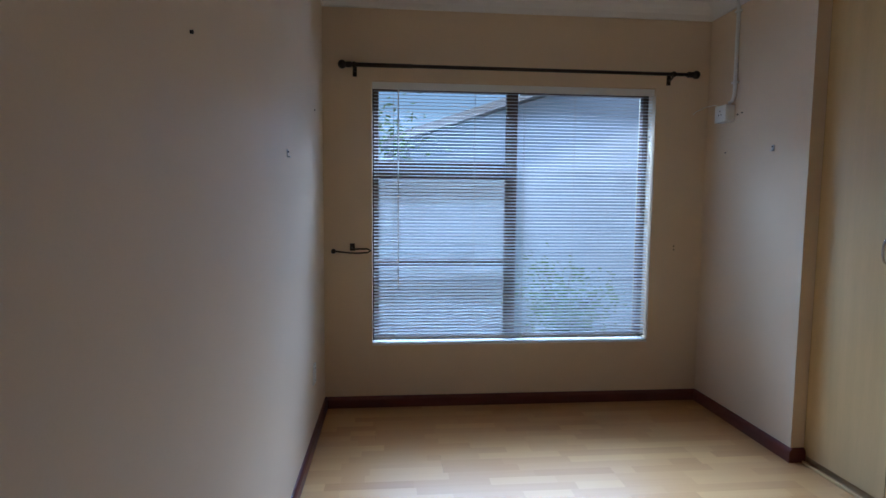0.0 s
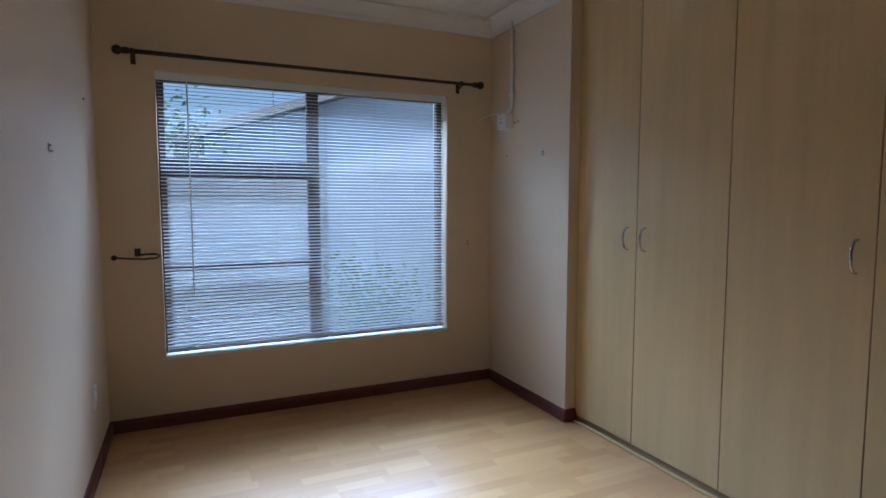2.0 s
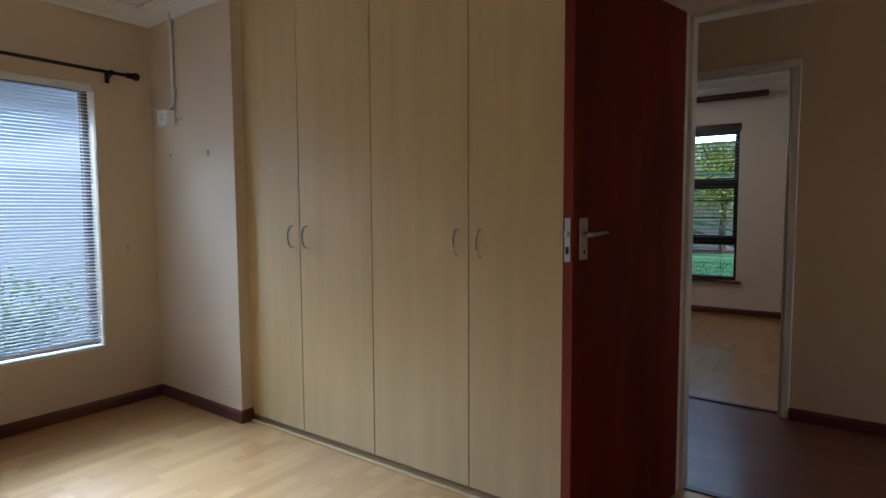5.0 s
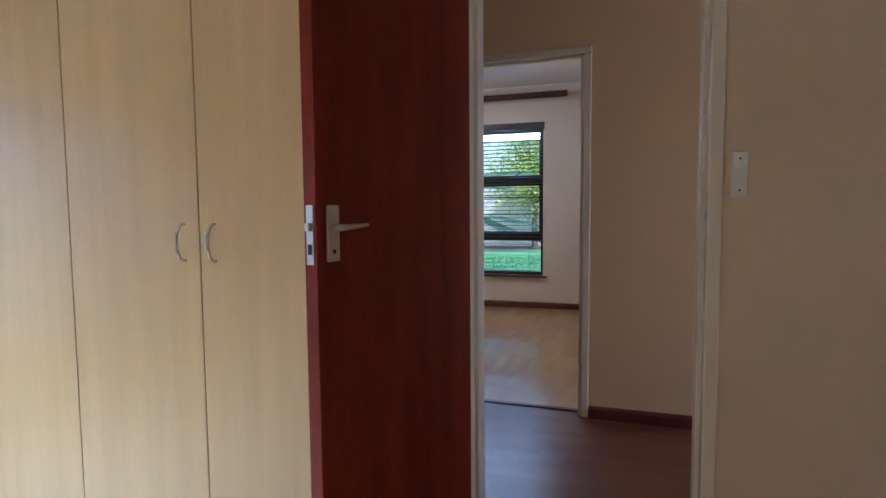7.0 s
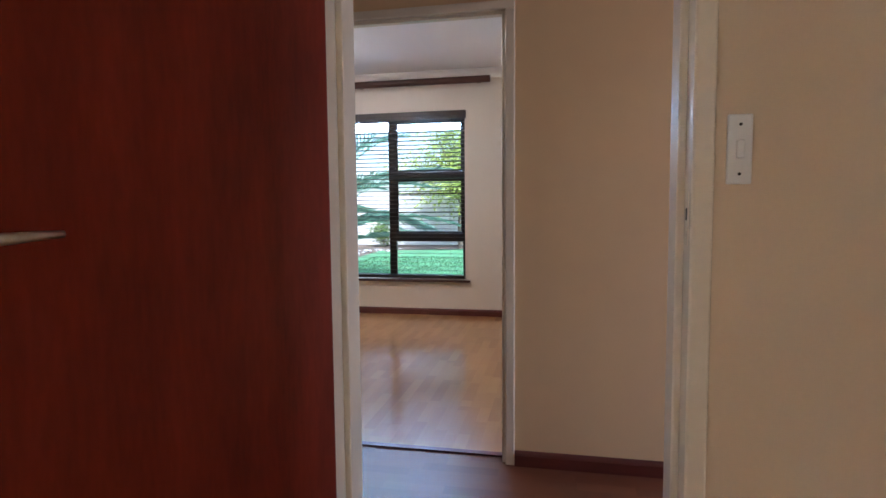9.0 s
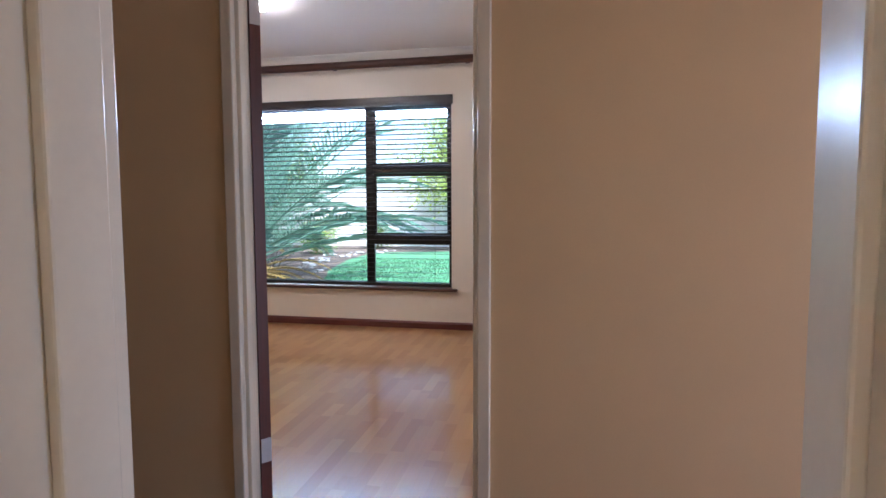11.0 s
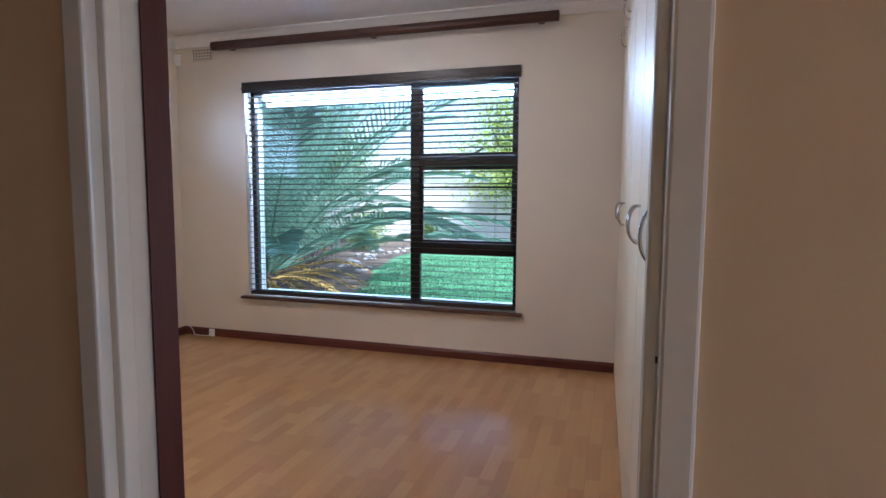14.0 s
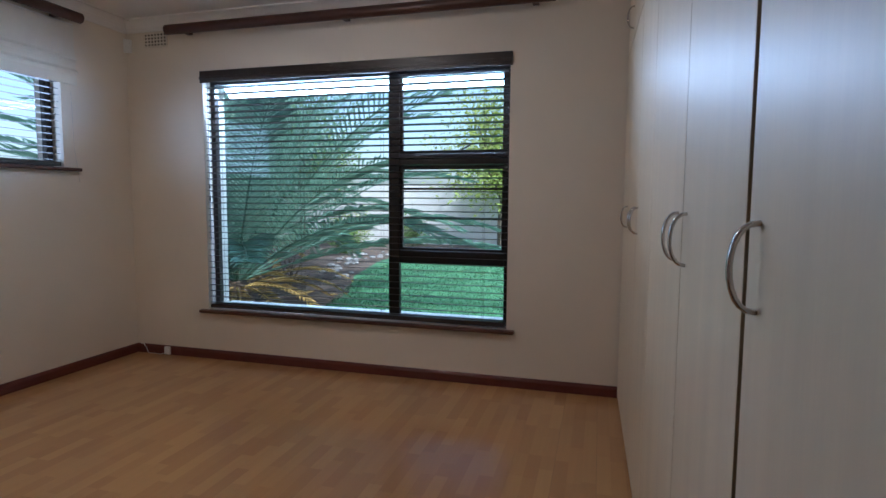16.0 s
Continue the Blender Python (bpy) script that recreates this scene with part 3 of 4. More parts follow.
# ---- blinds ----
def slat_mesh(name, length, width, thick, crown, mat, tilt):
    """A crowned slat along x, turned by tilt about its length (degrees; positive lifts its +y edge)."""
    bm = bmesh.new()
    prof = []
    for i in range(5):
        v = -width / 2 + width * i / 4
        prof.append((v, crown * (1 - (2 * v / width) ** 2)))
    ca, sa = math.cos(radians(tilt)), math.sin(radians(tilt))
    rows = []
    for x in (0.0, length):
        top = [bm.verts.new((x, v * ca - h * sa, v * sa + h * ca)) for v, h in prof]
        bot = [bm.verts.new((x, v * ca - (h - thick) * sa, v * sa + (h - thick) * ca)) for v, h in prof]
        rows.append(top + bot[::-1])
    k = len(rows[0])
    for i in range(k):
        bm.faces.new((rows[0][i], rows[0][(i + 1) % k], rows[1][(i + 1) % k], rows[1][i]))
    bm.faces.new(rows[0])
    bm.faces.new(rows[1][::-1])
    return mesh_of(name, bm, mat)


def blind(label, m, length, z0, z1, width, pitch, tilt, mat, cord_mat, cords, valance, crown=0.002, thick=0.0008, rail=0.03):
    """A venetian blind along its own x, the room on the -y side."""
    b = thing("venetian_blind", label, "blind", m)
    if valance:
        bm = box_bm(-0.026, length + 0.026, -width / 2 - 0.022, -width / 2 - 0.010, z1 - 0.045, z1 + 0.042, 0.004)
        add_box(bm, -0.026, -0.016, -width / 2 - 0.010, 0.02, z1 - 0.045, z1 + 0.042)
        add_box(bm, length + 0.016, length + 0.026, -width / 2 - 0.010, 0.02, z1 - 0.045, z1 + 0.042)
        part("valance", bm, mat, b)
        part("valance_moulding", box_bm(-0.028, length + 0.028, -width / 2 - 0.027, -width / 2 - 0.022, z1 - 0.02, z1 + 0.0, 0.002), mat, b)
    part("head_rail", box_bm(0, length, -width / 2, width / 2, z1 - 0.03, z1 - 0.002, 0.003), mat, b)
    part("bottom_rail", box_bm(0, length, -width / 2, width / 2, z0, z0 + rail, 0.004), mat, b)
    me = slat_mesh("slat", length, width, thick, crown, mat, tilt)
    z, k = z0 + rail + 0.012, 0
    while z < z1 - 0.035:
        s = new("slat", me)
        s.parent = b
        s.matrix_basis = pose(random.uniform(-0.001, 0.001), 0, z, random.uniform(-0.6, 0.6), random.uniform(-0.02, 0.02), 0)
        z += pitch
    for c in cords:
        for y in (-width / 2 - 0.001, width / 2 + 0.001):
            part("ladder_cord", tube_bm([(c, y, z0 + 0.01), (c, y, z1 - 0.01)], 0.0011, 5), cord_mat, b)
    return b


wb = blind("white aluminium venetian blind, lowered, slats half open", pose(W1[0] + 0.010, Y_N1 + 0.035, 0), W1[1] - W1[0] - 0.022, W1[2] + 0.035, W1[3] - 0.004, 0.025, 0.0202, 15, M_SLATW, M_CORD, (0.12, 0.62, 0.93, 1.25, 1.70), False, 0.0018, 0.0005, 0.014)
part("tilt_wand", tube_bm([(0.15, -0.02, 0.74), (0.148, -0.022, 1.97)], 0.004, 6), M_WHITE, wb)
part("head_rail_cover", box_bm(-0.008, W1[1] - W1[0] - 0.014, -0.020, -0.014, W1[3] - 0.045, W1[3] - 0.002, 0.002), M_SLATW, wb)
for c in (0.12, 0.93, 1.70):
    part("cord_clip", box_bm(c - 0.012, c + 0.012, -0.018, -0.012, W1[2] + 0.030, W1[2] + 0.055, 0.003), M_WHITE, wb)
db = blind("dark brown wooden venetian blind with open slats", pose(X_E2 + 0.030, W2[1] - 0.012, 0, 0, 0, -90), W2[1] - W2[0] - 0.024, W2[2] + 0.012, W2[3] + 0.008, 0.050, 0.0456, -6, M_SLATB, M_CORDB, (0.14, 0.80, 1.43, 2.16), True, 0.002, 0.0026)
part("pull_cord", tube_bm([(0.03, -0.034, 0.93), (0.032, -0.034, 2.14)], 0.0018, 6), M_CORDB, db)
for z in (1.33, 1.235):
    part("cord_tassel", tube_bm([(0.03, -0.034, z), (0.03, -0.034, z + 0.03)], 0.007, 8, 0.004), M_CORDB, db)
blind("dark brown wooden venetian blind of the side window", NW @ pose(a0 + 0.012, 0.035, 0), a1 - a0 - 0.024, W3[2] + 0.01, W3[3] - 0.002, 0.050, 0.0445, 3, M_SLATB, M_CORDB, (0.15, 0.65, 1.13), False, 0.002, 0.0026)

# folded cloth blind over the upper part of the side window
rb = thing("roman_blind", "cream cloth roman blind, drawn up in folds", "blind", NW)
bm = bmesh.new()
prof = [(-0.028, 2.450), (-0.030, 2.270), (-0.034, 2.235), (-0.052, 2.210), (-0.036, 2.185), (-0.034, 2.150), (-0.058, 2.125), (-0.040, 2.102), (-0.040, 2.080), (-0.044, 2.035), (-0.036, 2.035), (-0.022, 2.100), (-0.018, 2.450)]
ends = [[bm.verts.new((x, u, z)) for u, z in prof] for x in (a0 - 0.12, a1 + 0.095)]
for i in range(len(prof)):
    j = (i + 1) % len(prof)
    bm.faces.new((ends[0][i], ends[0][j], ends[1][j], ends[1][i]))
bm.faces.new(ends[0])
bm.faces.new(ends[1][::-1])
part("cloth", bm, M_FABRIC, rb)
part("batten", box_bm(a0 - 0.12, a1 + 0.095, -0.026, -0.001, 2.435, 2.46, 0.003), M_WHITE, rb)
part("pull_cord", tube_bm([(a1 + 0.06, -0.02, 1.99), (a1 + 0.065, -0.022, 1.600), (a1 + 0.09, -0.03, 1.36)], 0.0012, 5), M_CORD, rb)


# ---- curtain poles ----
def half_pole(label, m, length):
    """A thick wooden curtain rail with rounded ends, along its own x, the wall on the +y side."""
    p = thing("curtain_pole", label, "curtain pole", m)
    bm = bmesh.new()
    tube(bm, [(-0.012, 0, 0), (-0.008, 0, 0), (0, 0, 0), (length, 0, 0), (length + 0.008, 0, 0), (length + 0.012, 0, 0)], 0.036, 16)
    for v in bm.verts:
        if v.co.x < -0.01 or v.co.x > length + 0.01:
            v.co.y *= 0.6
            v.co.z *= 0.6
    part("pole", bm, M_POLE, p, smooth=False)
    for x in (0.12, length / 2, length - 0.12):
        part("bracket", box_bm(x - 0.02, x + 0.02, 0.02, 0.104, -0.02, 0.025, 0.004), M_POLE, p)
    return p


half_pole("thick dark wooden curtain pole above the garden window", pose(X_E2 - 0.105, 4.095, 2.495, 0, 0, -90), 2.825)
half_pole("thick dark wooden curtain pole above the side window", NW @ pose(a0 - 0.45, -0.105, 2.488), a1 - a0 + 0.53)

rod = thing("curtain_rod", "thin dark iron curtain rod with ball finials", "curtain rod", pose(0, Y_N1 - 0.065, 2.075))
part("rod", tube_bm([(1.285, 0, 0), (3.372, 0, 0)], 0.0105, 12), M_IRON, rod, smooth=True)
part("sleeve", tube_bm([(1.28, 0, 0), (1.66, 0, 0)], 0.0125, 12), M_IRON, rod, smooth=True)
for x, s in ((1.285, -1), (3.372, 1)):
    fin = part("finial", ball_bm(x + s * 0.034, 0, 0, 0.025), M_IRON, rod, smooth=True)
    part("collar", tube_bm([(x - s * 0.02, 0, 0), (x - s * 0.012, 0, 0), (x - s * 0.008, 0, 0), (x + s * 0.012, 0, 0)], 0.017, 12), M_IRON, fin)
for x in (1.32, 3.262):
    bm = tube_bm([(x, 0, -0.012), (x, 0.03, -0.026), (x, 0.064, -0.026)], 0.006, 8)
    add_box(bm, x - 0.012, x + 0.012, 0.058, 0.0645, -0.055, 0.012)
    tube(bm, [(x - 0.008, 0, 0), (x + 0.008, 0, 0)], 0.0165, 12)
    part("bracket", bm, M_IRON, rod)
hb = thing("curtain_holdback", "dark iron curtain holdback hook beside the window", "curtain hook", pose(0.079, Y_N1 - 0.04, 0.981))
part("hook", tube_bm([(1.118, 0, 0), (1.17, 0, -0.006), (1.25, 0, -0.012), (1.315, 0, -0.008), (1.335, 0, 0.004), (1.315, 0, 0.014), (1.26, 0, 0.014), (1.22, 0, 0.010)], 0.0055, 8), M_IRON, hb, smooth=True)
part("knob", ball_bm(1.112, 0, 0, 0.015), M_IRON, hb, smooth=True)
part("wall_plate", box_bm(1.207, 1.237, 0.032, 0.0395, 0.0, 0.045, 0.003), M_IRON, hb)
part("stem", tube_bm([(1.222, 0.034, 0.018), (1.222, 0.0, 0.012)], 0.006, 8), M_IRON, hb)


# ---- fittings on the walls ----
def wall_plate(name, label, cat, m, w, h, rocker=True):
    """A white electrical plate on a wall; its face looks along -y."""
    p = thing(name, label, cat, m)
    part("plate", box_bm(-w / 2, w / 2, -0.009, -0.0002, -h / 2, h / 2, 0.003), M_WHITE, p)
    if rocker:
        part("rocker", box_bm(-0.008, 0.008, -0.016, -0.009, -0.018, 0.018, 0.003), M_WHITE, p)
    for z in (-h / 2 + 0.02, h / 2 - 0.02):
        part("screw", tube_bm([(0, -0.0102, z), (0, -0.009, z)], 0.0032, 8), M_HOLE, p)
    return p


wall_plate("light_switch", "white single light switch beside the doorway", "light switch", pose(X_E1, 0.225, 1.291, 0, 0, -90), 0.046, 0.136)
so = wall_plate("wall_socket", "white wall socket low on the wall", "socket", pose(X_W, 3.742, 0.37, 0, 0, 90), 0.075, 0.105, False)
part("switch", box_bm(-0.006, 0.006, -0.014, -0.009, 0.005, 0.025, 0.002), M_WHITE, so)

sb = thing("socket_box", "white surface-mounted socket box with a loose cable", "socket", pose(X_RET, 4.005, 1.814, 0, 0, -90))
part("box", box_bm(-0.055, 0.055, -0.050, -0.0004, -0.048, 0.048, 0.004), M_WHITE, sb)
part("cover", box_bm(-0.056, 0.056, -0.058, -0.050, -0.049, 0.049, 0.003), M_WHITE, sb)
for a, b in ((0, 0.016), (-0.012, -0.006), (0.012, -0.006)):
    part("socket_hole", tube_bm([(a, -0.0592, b), (a, -0.0580, b)], 0.004, 8), M_HOLE, sb)
part("cable", tube_bm([(-0.04, -0.03, 0.046), (-0.10, -0.034, 0.068), (-0.17, -0.05, 0.068), (-0.225, -0.085, 0.045), (-0.255, -0.12, -0.01), (-0.262, -0.135, -0.07)], 0.0032, 7), M_WHITE, sb, "thin white loose cable", True)
cd = thing("cable_conduit", "white plastic conduit running up to the ceiling", "conduit", pose(X_RET, 3.945, 0, 0, 0, -90))
part("pipe", tube_bm([(-0.045, -0.012, 1.877), (-0.012, -0.012, 1.887), (0.0, -0.012, 1.917), (0.0, -0.012, 2.50)], 0.0105, 10), M_WHITE, cd, smooth=True)
for z in (1.98, 2.38):
    part("saddle", box_bm(-0.02, 0.02, -0.024, -0.0004, z, z + 0.012, 0.002), M_WHITE, cd)
for nm, lab, m in (("wall_clip", "small metal picture clip screwed to the wall", pose(X_W, 3.078, 1.466, 0, 0, 90)), ("wall_clip", "small metal picture clip screwed to the wall", pose(X_RET, 3.60, 1.578, 0, 0, -90))):
    c = thing(nm, lab, "wall clip", m, "picture clips")
    part("tab", box_bm(-0.009, 0.009, -0.004, -0.0003, -0.014, 0.016, 0.001), M_STEEL, c)
    part("bend", box_bm(-0.009, 0.009, -0.014, -0.004, -0.014, -0.010, 0.001), M_STEEL, c)
    part("screw", tube_bm([(0, -0.007, 0.008), (0, -0.004, 0.008)], 0.004, 8), M_HOLE, c)
for lab, m in (("small dark nail in the wall", pose(X_W, 2.03, 1.625, 0, 0, 90)), ("small dark nail in the wall", pose(X_W, 3.868, 1.762, 0, 0, 90)), ("small dark nail in the wall", pose(X_RET, 4.02, 1.59, 0, 0, -90)),
               ("empty screw hole in the wall", pose(3.341, Y_N1, 1.012)), ("empty screw hole in the wall", pose(3.343, Y_N1, 0.99)), ("empty screw hole in the wall", pose(X_RET, 3.92, 1.80, 0, 0, -90)), ("empty screw hole in the wall", pose(X_RET, 3.88, 1.805, 0, 0, -90))):
    c = tagged(part("wall_nail", tube_bm([(0, -0.006, 0), (0, 0.004, 0)], 0.004, 8), M_HOLE), lab, "nail", "nails and holes")
    c.matrix_world = m

# air brick with a grid of holes, and the motion sensor in the corner
av = thing("air_vent", "pale plaster air vent with a grid of holes", "air vent", pose(X_E2, 4.296, 2.464, 0, 0, -90))
bm = bmesh.new()
nx, nz, ww, hh = 7, 4, 0.205, 0.098
for i in range(nx + 1):
    u = -ww / 2 + ww * i / nx
    add_box(bm, u - 0.0055, u + 0.0055, -0.009, -0.002, -hh / 2, hh / 2)
for j in range(nz + 1):
    v = -hh / 2 + hh * j / nz
    add_box(bm, -ww / 2, ww / 2, -0.0085, -0.0015, v - 0.005, v + 0.005)
part("grille", bm, M_WALL2, av)
part("backing", box_bm(-ww / 2, ww / 2, -0.0012, -0.0004, -hh / 2, hh / 2), M_HOLE, av)
ms = thing("motion_sensor", "small white alarm motion sensor in the corner", "motion sensor", pose(X_E2 - 0.016, Y_N2 - 0.03, 2.43, 0, 0, -45))
part("housing", box_bm(-0.03, 0.03, -0.022, 0.018, -0.05, 0.05, 0.008), M_WHITE, ms)
part("lens", ball_bm(0, -0.02, 0.018, 0.02, 1, 0.4, 1), M_WHITE, ms, smooth=True)
jb = thing("phone_jack", "small white cable jack on the skirting board", "cable jack", pose(X_E2 - 0.017, 4.267, 0.035, 0, 0, -90))
part("box", box_bm(-0.024, 0.024, -0.022, -0.0004, -0.030, 0.034, 0.004), M_WHITE, jb)
part("cable", tube_bm([(-0.02, -0.012, -0.02), (-0.06, -0.02, -0.030), (-0.12, -0.018, -0.029), (-0.17, -0.03, -0.025), (-0.20, -0.015, 0.01), (-0.23, -0.012, 0.042), (-0.25, -0.02, 0.045)], 0.0028, 6), M_WHITE, jb, "thin white loose cable", True)

cl = thing("ceiling_light", "round white ceiling light, switched on", "ceiling light", pose(7.30, 2.65, CEIL2))
part("base", tube_bm([(0, 0, -0.001), (0, 0, -0.022)], 0.155, 32), M_WHITE, cl)
part("globe", ball_bm(0, 0, -0.022, 0.145, 1, 1, 0.42, 24), M_GLOBE, cl, "lit opal glass bowl", True)
structure("trim", box_bm(X_H1 + 0.065, X_H1 + 0.105, D2A + 0.001, D2B - 0.001, 0.0, 0.008, 0.003), M_BASE, "dark wooden threshold strip", "threshold")
structure("trim", box_bm(X_E1 + 0.065, X_E1 + 0.105, D1A + 0.001, D1B - 0.001, 0.0, 0.008, 0.003), M_BASE, "dark wooden threshold strip", "threshold")


# ---- garden ----
def sheet(name, pts, z, mat, label, cat):
    bm = bmesh.new()
    bm.faces.new([bm.verts.new((x, y, z)) for x, y in pts])
    return structure(name, bm, mat, label, cat)


GZ = -0.16
bm = bmesh.new()
add_box(bm, -600, 600, -600, 600, GZ - 0.3, GZ)
structure("ground", bm, M_SOIL, "dark bare garden soil with litter", "ground")
sheet("lawn", [(9.2, -12), (20.6, -12), (20.4, 3.0), (19.3, 5.9), (17.0, 5.8), (14.6, 5.3), (12.9, 4.6), (11.0, 4.25), (9.2, 4.2)], GZ + 0.012, M_GRASS, "bright green mown garden lawn", "lawn")


def blades(name, count, box, mat, label, inside):
    bm = bmesh.new()
    rnd = random.Random(7)
    while count:
        x, y = rnd.uniform(box[0], box[1]), rnd.uniform(box[2], box[3])
        if not inside(x, y):
            continue
        count -= 1
        a, h = rnd.uniform(0, 6.28), rnd.uniform(0.025, 0.06)
        dx, dy = 0.006 * math.cos(a), 0.006 * math.sin(a)
        v = [bm.verts.new(p) for p in ((x - dx, y - dy, GZ + 0.01), (x + dx, y + dy, GZ + 0.01), (x + rnd.uniform(-0.03, 0.03), y + rnd.uniform(-0.03, 0.03), GZ + h))]
        bm.faces.new(v)
    me = bpy.data.meshes.new(name)
    bm.to_mesh(me)
    bm.free()
    me.materials.append(mat)
    return tagged(new(name, me), label, "grass", kind="stuff")


blades("grass_blades", 30000, (9.4, 17.5, -1.0, 5.4), M_GRASS, "short green grass blades of the lawn", lambda x, y: y < 4.2 + max(0, x - 11) * 0.27)

rnd = random.Random(3)
for i in range(46):
    s = i / 45
    x, y = 20.2 - 5.8 * s + rnd.uniform(-0.3, 0.3), 5.0 + 1.1 * math.sin(3 * s) + rnd.uniform(0.0, 0.9)
    r = rnd.uniform(0.03, 0.09)
    bm = bmesh.new()
    bmesh.ops.create_icosphere(bm, subdivisions=2, radius=r)
    for v in bm.verts:
        v.co *= 1 + 0.35 * noise.noise(v.co * 9 + Vector((i, 0, 0)))
        v.co.z *= 0.6
    st = tagged(part("stone", bm, M_STONE), "pale grey garden stone on the soil", "stone", "stones round the flower bed")
    st.location = (x, y, GZ + r * 0.3)

structure("garden_wall", box_bm(22.2, 22.4, -14, 30, GZ - 0.1, 1.75, 0.01), M_GWALL, "tall white plastered garden boundary wall", "garden wall")


def frond_bm(bm, base, direction, length, droop, rnd, leaf=0.5, per=52):
    """One feather frond: an arching rib with two combs of narrow leaflets set in a shallow V."""
    pts, p, v = [], Vector(base), Vector(direction).normalized()
    n = 14
    for i in range(n + 1):
        pts.append(p.copy())
        p = p + v * (length / n)
        p.z = max(p.z, 0.06)
        v = (v + Vector((0, 0, -droop * (0.25 + 1.1 * i / n) / n))).normalized()
    tube(bm, pts, 0.017, 5, 0.004)
    side = Vector((-direction[1], direction[0], 0))
    side = side.normalized() if side.length > 0.02 else Vector((1, 0, 0))
    lift = rnd.uniform(0.15, 0.5)
    for k in range(per):
        s = 0.16 + 0.84 * k / (per - 1)
        i = min(int(s * n), n - 1)
        q = pts[i].lerp(pts[i + 1], s * n - i)
        t = (pts[i + 1] - pts[i]).normalized()
        up = side.cross(t).normalized()
        up = up if up.z > 0 else -up
        ln = leaf * (0.35 + 0.65 * math.sin(math.pi * min(1, 0.10 + s * 0.86))) * rnd.uniform(0.92, 1.06)
        for sg in (1, -1):
            w = (t * (0.62 + 0.5 * s) + side * sg * 0.9 + up * (lift + rnd.uniform(-0.12, 0.12))).normalized()
            mid = q + w * ln * 0.55
            tip = q + w * ln + Vector((0, 0, -0.16 * ln * rnd.uniform(0.7, 1.3)))
            mid.z, tip.z = max(mid.z, 0.03), max(tip.z, 0.02)
            wd = w.cross(up).normalized() * 0.0125
            vs = [bm.verts.new(a) for a in (q - wd * 0.5, q + wd * 0.5, mid + wd, tip, mid - wd)]
            bm.faces.new(vs)


def palm(base, trunk_h, fronds, length, seed, label, low=(-10, 75), dead=10):
    rnd = random.Random(seed)
    t = thing("palm_tree", label, "palm tree", pose(*base))
    bm = bmesh.new()
    tube(bm, [(0.02 * math.sin(i), 0.02 * math.cos(i * 2), trunk_h * i / 8 - 0.02) for i in range(9)], 0.22, 12, 0.17)
    for v in bm.verts:
        v.co.x *= 1 + 0.18 * noise.noise(v.co * 7)
        v.co.y *= 1 + 0.18 * noise.noise(v.co * 7 + Vector((5, 0, 0)))
    part("trunk", bm, M_TRUNK, t)
    for i in range(fronds):
        az = 2.39996 * i + rnd.uniform(-0.2, 0.2)
        el = radians(low[0] + (low[1] - low[0]) * ((i + 0.5) / fronds) ** 0.8 + rnd.uniform(-6, 6))
        f = bmesh.new()
        frond_bm(f, (0.1 * math.cos(az), 0.1 * math.sin(az), trunk_h), (math.cos(az) * math.cos(el), math.sin(az) * math.cos(el), math.sin(el)), min(length * rnd.uniform(0.8, 1.1), (base[0] - 9.55) / max(0.05, -math.cos(az) * math.cos(el)) if math.cos(az) < 0 else 99), 1.25, rnd)
        me = bpy.data.meshes.new("frond")
        f.to_mesh(me)
        f.free()
        me.materials.append(M_FROND)
        o = new("frond", me)
        o.parent = t
    for i in range(dead):
        az = 2.39996 * i * 1.7 + 0.4
        f = bmesh.new()
        frond_bm(f, (0.16 * math.cos(az), 0.16 * math.sin(az), trunk_h * 0.8), (math.cos(az), math.sin(az), rnd.uniform(-0.3, 0.5)), length * 0.34, 1.5, rnd, 0.18, 20)
        me = bpy.data.meshes.new("dead_frond")
        f.to_mesh(me)
        f.free()
        me.materials.append(M_DEAD)
        o = new("dead_frond", me)
        o.parent = t
        o["label"] = "dry yellow hanging frond"
    return t


palm((11.2, 5.35, GZ), 0.4, 50, 3.9, 5, "low bushy palm with long arching fronds", (12, 80), 16)
palm((13.6, 6.9, GZ), 0.6, 36, 3.8, 15, "low palm with arching fronds beside the first", (15, 80), 5)
palm((14.6, 8.6, GZ), 1.6, 30, 3.6, 9, "taller palm with feathery fronds behind the others", (0, 80), 4)


